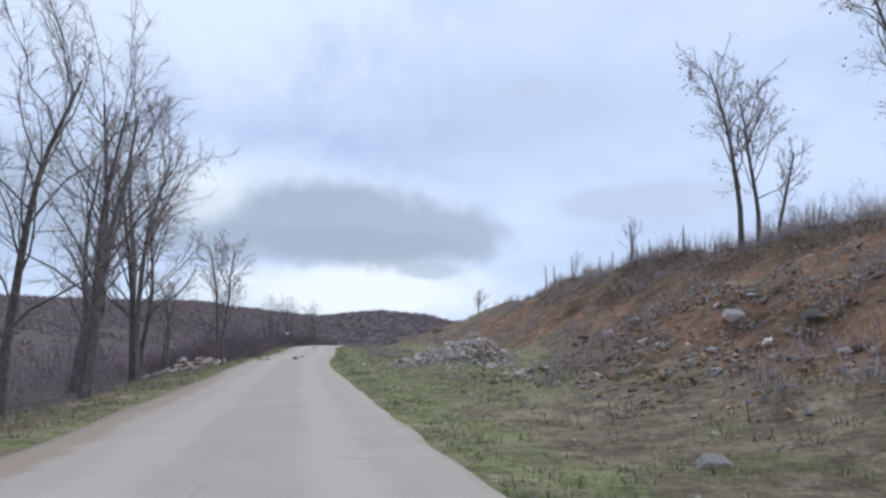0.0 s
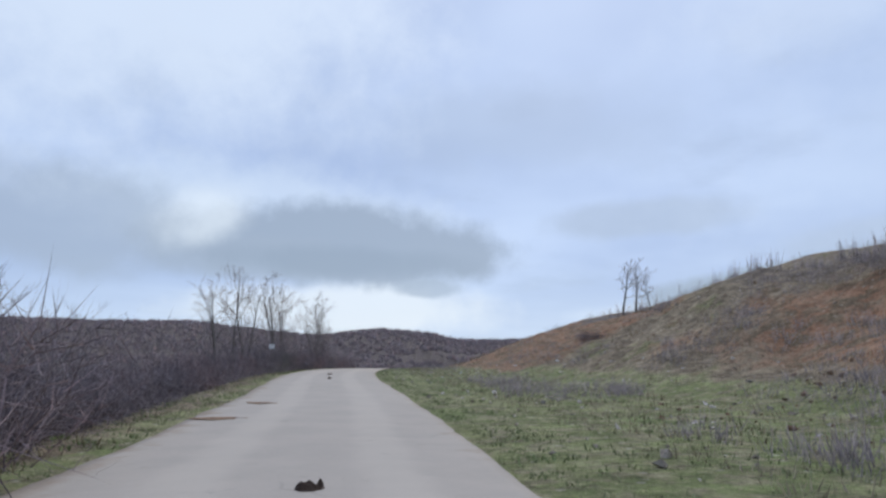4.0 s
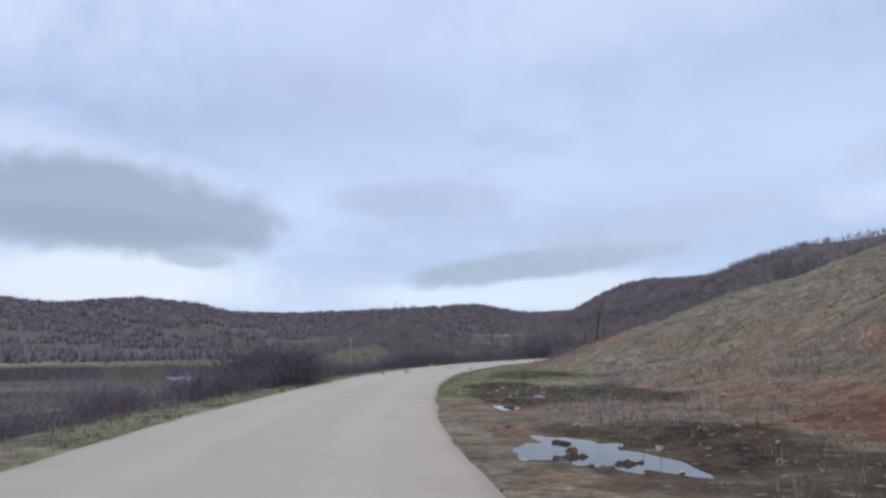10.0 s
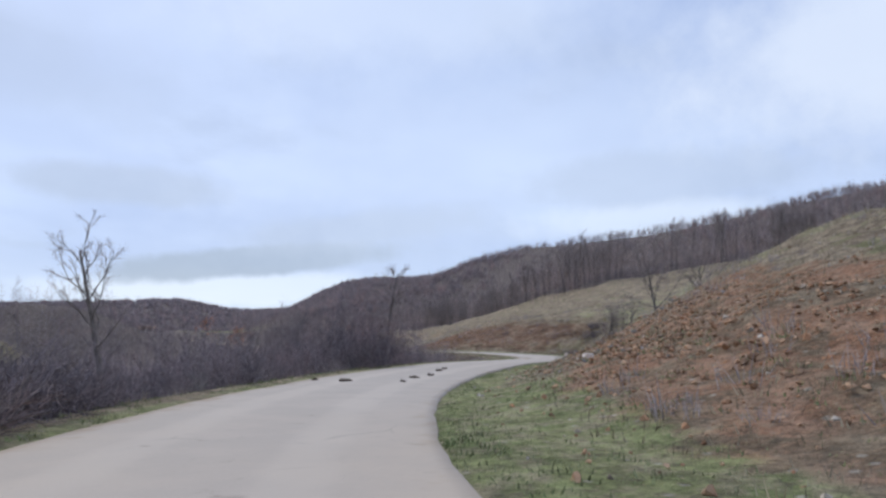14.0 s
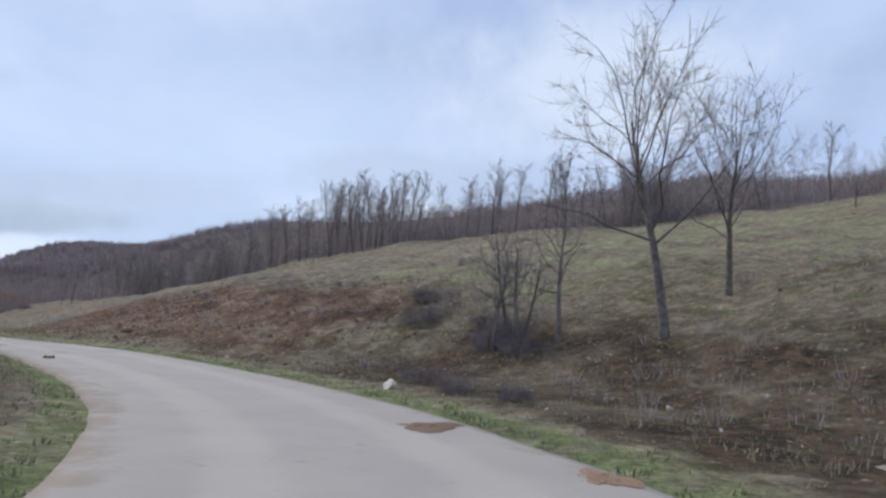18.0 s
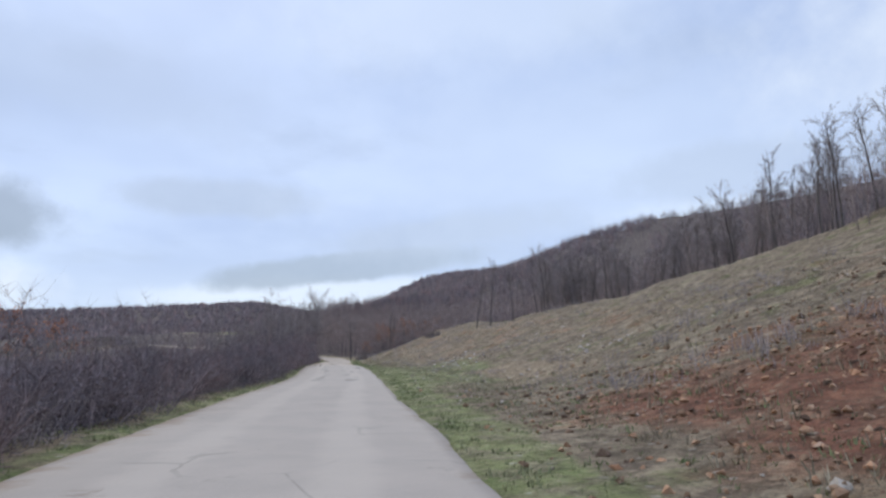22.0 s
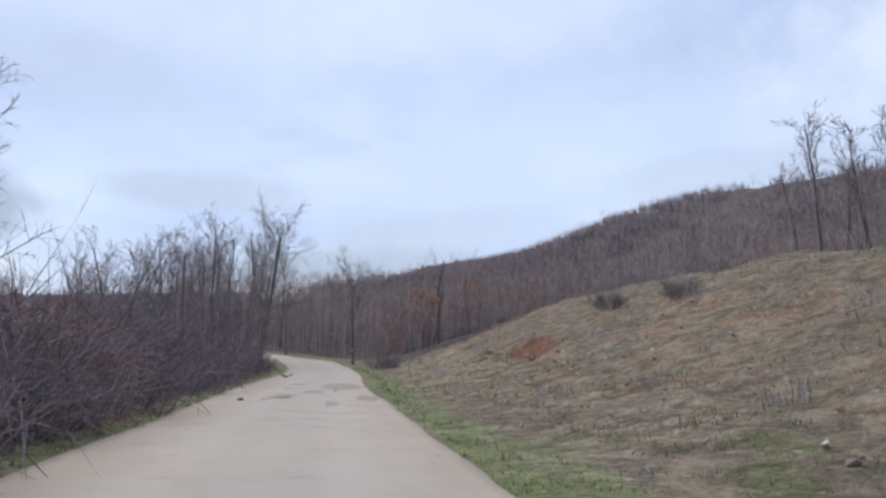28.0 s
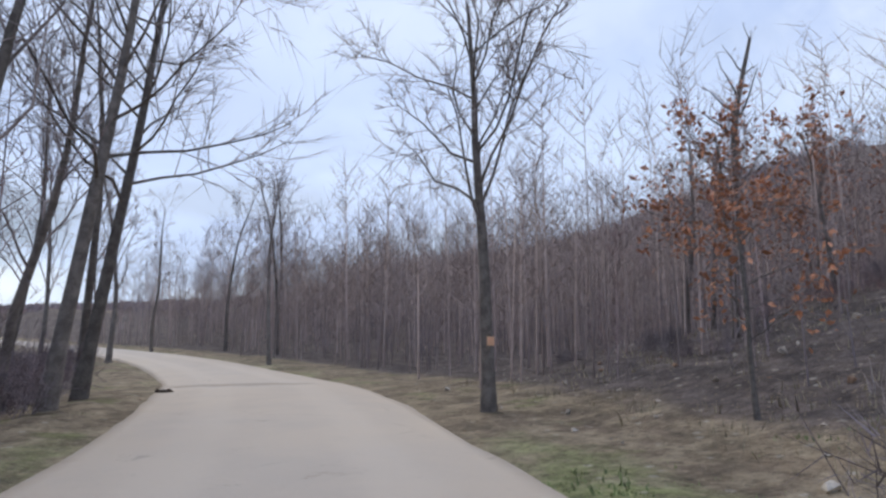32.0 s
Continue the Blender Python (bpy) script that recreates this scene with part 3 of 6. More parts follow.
def land(x, y, relief=True):
    """The height of the ground, with its stations."""
    x, y = np.ravel(np.asarray(x, float)), np.ravel(np.asarray(y, float))
    s, d, z0 = station(x, y)
    toe, crest, top = along(TOE, s), along(CREST, s), along(TOP, s)
    r = np.maximum(d, 0)
    w = np.clip((r - toe) / (crest - toe), 0, 1)
    bank = top * (0.55 * w + 0.45 * w * w * (3 - 2 * w)) + 0.02 * np.clip(r - HALF, 0, toe - HALF)
    # the hill stays off the inside of the last bend
    across = (x - 60) * 0.903 - (y - 230) * 0.43
    share = np.where(s > 330, ease(across, -30, 10) * (0.45 + 0.55 * ease(across, 10, 140)), 1)
    up_, reach = top, crest
    for table, far_d in ((RISE_50, 50), (RISE_110, 110), (RISE_250, 250), (RISE_600, 600)):
        level = along(table, s)
        bank = bank + share * (level - up_) * np.clip((r - reach) / (far_d - reach), 0, 1)
        up_, reach = level, far_d
    bank = bank + share * 0.012 * np.maximum(r - 600, 0)
    l = np.maximum(-d, 0)
    drop = -np.interp(l, [0, 3.6, 5, 12, 30, 90, 200, 500], [0, 0.0, 0.25, 1.6, 4.0, 9.0, 12.0, 13.0])
    z = z0 + np.where(d > 0, bank, drop)
    z -= 0.07 * ease(-np.abs(d), -HALF - 0.35, -HALF + 0.1)
    if relief:
        rough = ease(np.abs(d), 3.4, 8) * np.where(d > 0, 0.25 + 0.75 * ease(r - toe, -1, 4), 1)
        rough = rough * (1 + 0.9 * ease(-s, -85, -70) * ease(d, 8, 11))
        z += rough * (0.13 * ripple(x, y, 5.0, 3) * (np.abs(d) < 90) + 0.085 * ripple(x, y, 1.9, 5) * (np.abs(d) < 40) + 0.35 * ripple(x, y, 19, 8) * ease(np.abs(d), 6, 20))
    # far hills round the valley
    fx, fy = x - 40, y - 200
    far = np.hypot(fx, fy)
    az = np.degrees(np.arctan2(fx, fy))
    high = np.tan(np.radians(np.interp(az, [q[0] for q in FAR], [q[1] for q in FAR]))) * np.minimum(far, 1150) + 4
    z = np.where(far > 350, z + (np.maximum(high, z) - z) * ease(far, 380, 1100), z)
    z += 4 * np.exp(-((x - 146) ** 2 + (y - 486) ** 2) / (2 * 36**2)) * ease(np.abs(d), 3, 22)
    z += 15 * np.exp(-((x - 36) ** 2 + (y - 318) ** 2) / (2 * 20**2)) * ease(-d, 6, 30)
    # ground heaped under the rock pile
    for ps, pd, pl, pw, up_ in ((31.0, 8.7, 3.0, 1.8, 0.95), (36.0, 8.9, 3.6, 1.9, 0.7), (43.0, 9.6, 4.0, 1.5, 0.4)):
        z += up_ * np.exp(-(((s - ps) / pl) ** 2) - ((d - pd) / pw) ** 2)
    # scarp above the pools, and a small one dug into the last slope
    z -= 0.75 * ease(-np.abs(s - 161), -12, -7) * ease(d, 13.4, 15.0) * (1 - ease(d, 16.2, 16.9))
    rim = along(SCARP, s)
    z -= 0.85 * ease(-np.abs(s - 383.5), -7, -4.5) * ease(d - rim, -3.4, -1.6) * (1 - ease(d - rim, -0.9, 0.1))
    for ps, pd, pl, pw in PUDDLES:
        q = np.hypot((s - ps) / (pl + 1.2), (d - pd) / (pw + 1.2))
        z += (puddle_level(ps) - z) * (1 - ease(q, 0.85, 1.3))
    return z, s, d

# ---- ground: one sheet out to the hills ----
def array_mesh(name, co, quads, mat, smooth=True):
    """A mesh from numpy arrays of places and of faces with the same number of corners."""
    me = bpy.data.meshes.new(name)
    k = quads.shape[1]
    me.vertices.add(len(co))
    me.vertices.foreach_set("co", np.ascontiguousarray(co, dtype=np.float32).ravel())
    me.loops.add(quads.size)
    me.loops.foreach_set("vertex_index", np.ascontiguousarray(quads, dtype=np.int32).ravel())
    me.polygons.add(len(quads))
    me.polygons.foreach_set("loop_start", np.arange(0, quads.size, k, dtype=np.int32))
    me.update(calc_edges=True)
    me.polygons.foreach_set("use_smooth", np.full(len(quads), smooth))
    me.materials.append(mat)
    return me


def stretch(lo, hi, step, end):
    """Even steps from lo to hi, growing ones out to +-end."""
    mid = list(np.arange(lo, hi + 0.1, step))
    grow, a, q = [], 0.0, step
    while a < end:
        q *= 1.14
        a += q
        grow.append(a)
    return np.array([lo - g for g in reversed(grow)] + mid + [hi + g for g in grow])


gx, gy = stretch(-48, 185, 1.0, 2600), stretch(-34, 452, 1.0, 2600)
GX, GY = np.meshgrid(gx, gy)
gz, gs, gd = land(GX, GY)
nx, ny = len(gx), len(gy)
idx = np.arange(nx * ny).reshape(ny, nx)
quads = np.stack([idx[:-1, :-1].ravel(), idx[:-1, 1:].ravel(), idx[1:, 1:].ravel(), idx[1:, :-1].ravel()], 1)
me = array_mesh("ground", np.stack([GX.ravel(), GY.ravel(), gz], 1), quads, GROUND)


def hump(v, a, b, soft):
    return ease(v, a - soft, a + soft) * (1 - ease(v, b - soft, b + soft))


X1, Y1 = GX.ravel(), GY.ravel()
_toe, _crest = along(TOE, gs), along(CREST, gs)
_far = np.hypot(X1 - 40, Y1 - 200)
verge = np.maximum(hump(gd, 2, 3.7, 0.6) * (1 - 0.95 * hump(gs, 119, 139, 3)), hump(-gd, 2, 3.2, 0.6) * np.interp(gs, [95, 115, 195, 225], [0.95, 0.75, 0.75, 0.95]))
verge = verge * np.interp(gs, [396, 404], [1, 0.42])
lawn = hump(gs, 15, 104, 6) * hump(gd, 2, 12.5, 1.5) * (1 - ease(gd, _toe + 0.5, _toe + 3))                  # turf flat under the first bank
lawn = np.maximum(lawn, hump(gs, 139, 160, 4) * hump(gd, 2, 9.5, 1.5))
lawn = np.maximum(lawn, hump(gs, 160, 192, 6) * hump(gd, 2, 5.5, 0.8))
lawn = np.maximum(lawn, hump(gs, 203, 260, 8) * hump(gd, 4, 74, 3) * 0.46)  # meadow under the oaks
lawn = np.maximum(lawn, hump(gs, 302, 332, 6) * hump(gd, 2, 10.0, 1.5) * 0.8)
lawn = np.maximum(lawn, hump(gs, 352, 396, 6) * hump(gd, 2, 3.7, 0.8) * 0.8)
lawn = np.maximum(lawn, hump(_far, 90, 320, 60) * (gd < -40) * (X1 < 5) * 0.75)
lawn = np.maximum(lawn, np.exp(-((X1 - 148) ** 2 + (Y1 - 474) ** 2) / (2 * 18**2)) * 0.9)
earth = hump(gs, -20, 70, 8) * hump(gd, _toe + 2.5, _crest - 1.5, 1.5) * 0.75   # open cut faces
earth = np.maximum(earth, hump(gs, 78, 136, 6) * hump(gd, _toe + 0.3, _crest + 1, 1.0) * 0.85)
earth = np.maximum(earth, hump(gs, 172, 212, 4) * hump(gd, 5.0, 13, 1.2) * 0.68)
earth = np.maximum(earth, hump(gs, 140, 200, 8) * hump(gd, _toe + 3.5, _crest - 3, 2) * 0.5)
earth = np.maximum(earth, np.interp(gs, [246, 254, 262, 270, 288, 296], [0, 0.3, 0.45, 0.62, 0.62, 0]) * hump(gd, 4.6, 17, 1.5))
earth = np.maximum(earth, hump(gs, 288, 330, 6) * hump(gd, 15, 22, 2) * 0.36)
earth = np.maximum(earth, hump(gs, 326, 412, 6) * hump(gd, 6.5, 20, 2) * 0.4)
earth = np.maximum(earth, hump(gs, 124, 150, 4) * hump(gd, 2.4, 15, 1.2) * 0.55)  # trampled clay by the pools
mud = np.maximum(hump(gs, 121, 133, 2) * hump(gd, 3.4, 8, 0.8) * 0.62, hump(gs, 155, 167, 2) * hump(gd, 4.5 + 0.05 * (gs - 155), np.minimum(_toe, 12.4), 0.6)) * 0.95
mud = np.maximum(mud, hump(gs, 137, 150, 2) * hump(gd, 3.2, 9.5, 0.8) * 0.8)
mud = np.maximum(mud, hump(gs, 238, 282, 5) * hump(gd, 3.4, 17, 1.2) * 0.46)          # damp dug slope
mud = np.maximum(mud, hump(gs, -20, 70, 8) * hump(gd, _crest - 6, _crest + 2, 1.5) * 0.54)
mud = np.maximum(mud, hump(gs, 8, 28, 4) * hump(gd, _toe + 0.3, _toe + 8, 1) * 0.42)
mud = np.maximum(mud, hump(gs, 210, 246, 4) * hump(gd, 3.4, 30, 2) * np.interp(gd, [12, 18], [0.6, 0.46]))
mud = np.maximum(mud, hump(gs, 94, 117, 4) * hump(gd, 3.8, 9, 1) * 0.47)
mud = np.maximum(mud, hump(gs, 236, 258, 3) * hump(-gd, 2.4, 7, 0.5) * 0.55)
mud = np.maximum(mud, hump(gs, 360, 378, 4) * hump(gd, 4.5, 10, 1.5) * 0.3)
straw = np.maximum(hump(gs, 300, 317, 3) * hump(gd, 7, 11, 1) * 0.8, hump(gs, 376, 403, 3) * hump(gd, 4.0, 9.2, 1) * 0.66)   # bleached grass
straw = np.maximum(straw, hump(gs, 330, 372, 8) * hump(gd, 7, 13, 2) * 0.45)
red = np.maximum(hump(gs, 114, 133, 3) * hump(gd, 8, 13.5, 1) * 0.85, hump(gs, 378, 389, 1.2) * ease(-np.abs(gd - along(SCARP, gs) + 0.7), -1.2, -0.4) * 0.9)  # raw clay faces
red = np.maximum(red, hump(gs, 246, 292, 5) * hump(gd, 4.8, 15, 1.2) * 0.54)
straw = straw * (1 - red)
_edge = along(WOOD_EDGE, gs)
# valley-side litter begins early, so its dark colour also paints the hedge's shade
wood = np.maximum(hump(gs, 190, 520, 20) * ease(gd, _edge - 2, _edge + 6), (gd < 0) * ease(-gd, 3.4, 5.2) * ease(140 - _far * 0.4, 0, 60) * 0.8)
wood = np.maximum(wood, hump(gs, -20, 78, 6) * hump(gd, _crest - 4, _crest + 3, 1) * 0.55)
wood = np.maximum(wood, ease(_far, 420, 620) * 0.85)
wood = np.maximum(wood, hump(gs, 399, 520, 3) * ease(gd, 3.4, 7) * 0.9)
wood = wood * (1 - 0.9 * hump(gs, 100, 178, 10) * ease(-gd, 18, 34) * (ripple(X1, Y1, 60, 22) > -0.1) * (_far < 340))
field = hump(_far, 260, 640, 60) * (np.sin(X1 * 0.021 + 1) * np.sin(Y1 * 0.017) > 0.25)
grazed = pasture(X1, Y1)
field, wood = np.maximum(field, grazed), wood * (1 - grazed)
wood = wood * (1 - np.exp(-((X1 - 148) ** 2 + (Y1 - 474) ** 2) / (2 * 19**2)))
for key, v in (("grass", np.maximum(verge, lawn)), ("earth", earth), ("mud", mud), ("wood", wood), ("field", field.astype(float)), ("straw", straw), ("red", red)):
    a = me.attributes.new(key, "FLOAT", "POINT")
    a.data.foreach_set("value", np.ascontiguousarray(v, dtype=np.float32))
tagged(new("ground", me), "rough winter turf, dry grass and bare red earth on valley slopes", "ground", kind="structure")

# road: a cambered ribbon with ragged edges and a real thickness
rs = np.arange(-40, RS[-1] - 1, 0.5)
cols = np.concatenate([[-1.0, -0.985], np.linspace(-0.9, 0.9, 19), [0.985, 1.0]])
DARK_PATCHES = [(259.7, 1.55, 2.4, 0.95), (378.3, 1.1, 2.8, 0.85), (372.4, -0.7, 1.3, 0.55), (379.6, -0.7, 0.7, 0.45), (374.6, 0.2, 1.0, 0.4), (264.5, -0.25, 1.6, 0.2), (261.2, 0.25, 0.9, 0.2), (371.5, 1.9, 1.6, 0.35), (412.6, -0.4, 0.8, 2.0)]   # station, offset and half sizes of damp patches; the last is a darker band across the road
rv, track, clay, worn, dust, damp = [], [], [], [], [], []
for c in cols:
    wob = 0.05 * ripple(rs * 1.0, rs * 0 + (7 if c > 0 else 3), 7.0, 11) + 0.025 * ripple(rs, rs * 0 + (4 if c > 0 else 9), 1.7, 12)
    side = np.interp(rs, [q[0] for q in EDGE], [q[1] for q in EDGE]) if c > 0 else np.interp(rs, [360, 378, 386, 398, 404, 420], [HALF, 2.9, 2.9, 2.3, 2.2, 2.3])
    d = c * (side + (wob if abs(c) > 0.9 else 0))
    x, y = place(rs, d)
    z = np.interp(rs, RS, RZ) + 0.035 * (1 - c * c) + 0.015
    if abs(c) == 1.0:
        z = z - 0.16
    rv.append(np.stack([x, y, z], 1))
    track.append(np.exp(-((abs(d) - 1.0) / 0.45) ** 2) + 0 * rs)
    clay.append(0.5 * hump(rs, 4, 26, 4) * ease(-d + 0 * rs, 1.2, 2.3) + np.maximum(ease(np.abs(d) + 0 * rs, 1.3, 2.5) * np.where(d < 0, 0.78, 0.6), hump(rs, 108, 152, 5) * ease(d + 0 * rs, 0.8, 2.6) * 0.9) + 0.5 * hump(rs, 345, 384, 8))
    dust.append((hump(rs, 92, 182, 10) * 0.75 + hump(rs, 346, 440, 8) * 0.75 + 0.15) * (0.7 + 0.3 * ease(np.abs(d) + 0 * rs, 0.8, 2.4)))
    damp.append(np.max([1.2 * (1 - ease(np.hypot((rs - q[0]) / q[2], (d - q[1]) / q[3]), 0.6, 1.25)) for q in DARK_PATCHES], axis=0))
    lane = np.exp(-((d + 0.9) / 0.55) ** 2) + np.exp(-((d - 0.75) / 0.5) ** 2)
    streak = 0.55 + 0.75 * ripple(rs / 5, rs * 0 + d * 0.9, 1.0, 41)
    worn.append((hump(rs, 246, 264, 4) * 0.9 + hump(rs, 304, 336, 5) + hump(rs, 366, 382, 4) * 0.9) * (0.1 + 0.9 * lane) * np.clip(streak, 0, 1) * 1.05)
rv = np.stack(rv, 1)
n0, n1 = rv.shape[:2]
ri = np.arange(n0 * n1).reshape(n0, n1)
rq = np.stack([ri[:-1, :-1].ravel(), ri[:-1, 1:].ravel(), ri[1:, 1:].ravel(), ri[1:, :-1].ravel()], 1)
me = array_mesh("road", rv.reshape(-1, 3), rq, ASPHALT)
for key, v in (("track", track), ("clay", clay), ("worn", worn), ("dust", dust), ("damp", damp)):
    a = me.attributes.new(key, "FLOAT", "POINT")
    a.data.foreach_set("value", np.ascontiguousarray(np.stack([q + 0 * rs for q in v], 1).ravel(), dtype=np.float32))
tagged(new("road", me), "narrow pale worn asphalt road without markings, dusted with clay", "road", kind="structure")

# ---- plants: branching built from tapered tubes ----
def tubes(branches):
    """Joined tapered tubes: each branch is (points, radii, sides). Returns places and four-cornered faces."""
    co, fa, base = [], [], 0
    for pts, rad, k in branches:
        pts = np.asarray(pts, float)
        t = np.gradient(pts, axis=0)
        t /= np.linalg.norm(t, axis=1)[:, None] + 1e-9
        ref = np.array([0.0, 0.0, 1.0]) if abs(t[0, 2]) < 0.8 else np.array([1.0, 0.0, 0.0])
        u = np.cross(t, ref)
        u /= np.linalg.norm(u, axis=1)[:, None] + 1e-9
        v = np.cross(t, u)
        a = np.arange(k) * 2 * math.pi / k
        ring = np.cos(a)[None, :, None] * u[:, None] + np.sin(a)[None, :, None] * v[:, None]
        co.append((pts[:, None] + ring * np.asarray(rad)[:, None, None]).reshape(-1, 3))
        n = len(pts)
        i = np.arange(n * k).reshape(n, k) + base
        j = np.roll(i, -1, axis=1)
        fa.append(np.stack([i[:-1].ravel(), j[:-1].ravel(), j[1:].ravel(), i[1:].ravel()], 1))
        base += n * k
    return np.concatenate(co), np.concatenate(fa)


def shoot(rng, start, way, length, segs, curl, lift):
    """A wandering branch line that bends upwards."""
    pts, p, w = [np.array(start, float)], np.array(start, float), np.array(way, float)
    for _ in range(segs):
        w = w + rng.normal(0, curl, 3) + np.array([0, 0, lift])
        w /= np.linalg.norm(w)
        p = p + w * length / segs
        pts.append(p)
    return np.array(pts), w


def branching(seed, h, first=0.3, spread=50, limb=0.42, limbs=12, subs=6, twigs=5, lean=(0.0, 0.0), thick=0.017, forks=1, crown=0.35, wander=0.05):
    """A bare tree: its trunk and limbs, its finer boughs and twigs, and the twig tips."""
    rng = np.random.RandomState(seed)
    wood, fine, twig, tips = [], [], [], []
    for f in range(forks):
        a0 = rng.uniform(0, 6.28)
        tilt = 0.0 if forks == 1 else rng.uniform(0.12, 0.25)
        top = h * (1 if f == 0 else rng.uniform(0.75, 0.95))
        trunk, _ = shoot(rng, (0, 0, -0.25), (lean[0] + tilt * math.cos(a0), lean[1] + tilt * math.sin(a0), 1), top * 0.93, 9, wander, 0.02)
        r0 = thick * top + 0.025
        tr = r0 * np.linspace(1, 0.16, 10) ** 0.85
        tr[0] *= 1.35
        wood.append((trunk, tr, 7))
        for i in range(limbs // forks):
            u = first + (0.97 - first) * ((i + rng.uniform(0, 0.8)) / (limbs // forks))
            q = u * 9
            k = int(min(q, 8))
            start = trunk[k] + (trunk[k + 1] - trunk[k]) * (q - k)
            az = i * 2.4 + rng.uniform(-0.5, 0.5) + a0
            el = radians(90 - spread * rng.uniform(0.7, 1.2) * (1.15 - 0.5 * u))
            way = (math.cos(az) * math.cos(el), math.sin(az) * math.cos(el), math.sin(el))
            ln = h * limb * rng.uniform(0.7, 1.15) * (1 - crown * abs(u - 0.5) * 1.6)
            line, _ = shoot(rng, start, way, ln, 5, 0.2, 0.09)
            rl = max(0.3 * r0 * (1.15 - u * 0.75), 0.016)
            lr = rl * np.linspace(1, 0.25, 6)
            wood.append((line, lr, 5))
            for j in range(subs):
                v = 0.25 + 0.75 * (j + rng.uniform(0, 0.9)) / subs
                qq = min(v * 5, 4.99)
                kk = int(qq)
                st = line[kk] + (line[kk + 1] - line[kk]) * (qq - kk)
                d = line[kk + 1] - line[kk]
                d = d / np.linalg.norm(d) + rng.normal(0, 0.55, 3)
                d /= np.linalg.norm(d)
                sl = ln * rng.uniform(0.28, 0.5) * (1.15 - 0.5 * v)
                sub, sw = shoot(rng, st, d, sl, 2, 0.2, 0.12)
                rs_ = max(rl * 0.4 * (1.1 - 0.6 * v), 0.009)
                fine.append((sub, rs_ * np.linspace(1, 0.4, 3), 3))
                for m in range(twigs):
                    w = rng.uniform(0.2, 1.0) * 1.99
                    kk = int(w)
                    st = sub[kk] + (sub[kk + 1] - sub[kk]) * (w - kk)
                    d = sw + rng.normal(0, 0.6, 3)
                    d /= np.linalg.norm(d)
                    end = st + d * sl * rng.uniform(0.3, 0.7)
                    twig.append((st, end, 0.0075 * (0.7 + h * 0.04)))
                    tips.append(end)
                    tips.append((st + end) / 2)
    return wood, fine, twig, np.array(tips)


def leaf_mesh(name, tips, rng, size, share, mat):
    keep = tips[rng.uniform(size=len(tips)) < share]
    n = len(keep)
    a = rng.normal(size=(n, 3))
    a /= np.linalg.norm(a, axis=1)[:, None]
    b = np.cross(a, rng.normal(size=(n, 3)))
    b /= np.linalg.norm(b, axis=1)[:, None]
    s = size * rng.uniform(0.6, 1.3, (n, 1))
    c = keep + rng.normal(0, 0.08, (n, 3))
    co = np.stack([c - a * s, c + b * s * 0.5 - a * s * 0.1, c + a * s, c - b * s * 0.5 - a * s * 0.1], 1).reshape(-1, 3)
    co[1::4, 2] += s.ravel() * 0.25
    return array_mesh(name, co, np.arange(4 * n).reshape(n, 4), mat, False)


def spikes_mesh(items):
    """Thin three-sided spikes (root, tip, radius) as places and three-cornered faces."""
    b, e, r = np.array([q[0] for q in items]), np.array([q[1] for q in items]), np.array([q[2] for q in items])
    w = e - b
    ref = np.where(np.abs(w[:, 2:]) > 0.7 * np.linalg.norm(w, axis=1)[:, None], np.array([[1.0, 0.2, 0.0]]), np.array([[0.0, 0.1, 1.0]]))
    u = np.cross(w, ref)
    u /= np.linalg.norm(u, axis=1)[:, None] + 1e-9
    v = np.cross(w, u)
    v /= np.linalg.norm(v, axis=1)[:, None] + 1e-9
    u, v = u * r[:, None], v * r[:, None]
    co = np.stack([b + u, b - u * 0.5 + v * 0.87, b - u * 0.5 - v * 0.87, e], 1).reshape(-1, 3)
    k = (np.arange(len(b)) * 4)[:, None]
    fa = np.concatenate([k + np.array([[0, 1, 3]]), k + np.array([[1, 2, 3]]), k + np.array([[2, 0, 3]])])
    return co, fa


def slips_mesh(items):
    """Hair-fine twigs (root, tip, radius), each one narrow three-cornered face."""
    b, e, r = np.array([q[0] for q in items]), np.array([q[1] for q in items]), np.array([q[2] for q in items])
    turn = np.random.RandomState(len(items)).normal(size=b.shape)
    u = np.cross(e - b, turn)
    u *= (r / (np.linalg.norm(u, axis=1) + 1e-9))[:, None]
    return np.stack([b + u, b - u, e], 1).reshape(-1, 3), np.arange(3 * len(b)).reshape(-1, 3)


def joined(*pieces):
    """Several meshes of places and faces as one with three-cornered faces."""
    co, fa, base = [], [], 0
    for c, f in pieces:
        if f.shape[1] == 4:
            f = np.concatenate([f[:, [0, 1, 2]], f[:, [0, 2, 3]]])
        co.append(c)
        fa.append(f + base)
        base += len(c)
    return np.concatenate(co), np.concatenate(fa)


def tree_thing(name, label, seed, leaves=None, leaf_share=0.5, leaf_size=0.07, split=True, **form):
    """A tree as one thing: trunk, limbs, crown of twigs, and leaves where it still has some."""
    wood, fine, twig, tips = branching(seed, **form)
    ob = tagged(new(name), label, "tree")
    trunks = [w for w in wood if w[2] == 7]
    limbs = [w for w in wood if w[2] != 7]
    for w in trunks:
        new("trunk", array_mesh("trunk", *tubes([w]), BARK)).parent = ob
    if split:
        for w in limbs:
            new("limb", array_mesh("limb", *tubes([w]), BARK)).parent = ob
    else:
        fine = fine + limbs
    new("crown", array_mesh("crown", *joined(tubes(fine), spikes_mesh(twig)), TWIG)).parent = ob
    if leaves is not None:
        new("leaves", leaf_mesh("leaves", tips, np.random.RandomState(seed + 5), leaf_size, leaf_share, leaves)).parent = ob
    return ob


def stand(x, y, sink=0.05):
    return float(land([x], [y])[0][0]) - sink


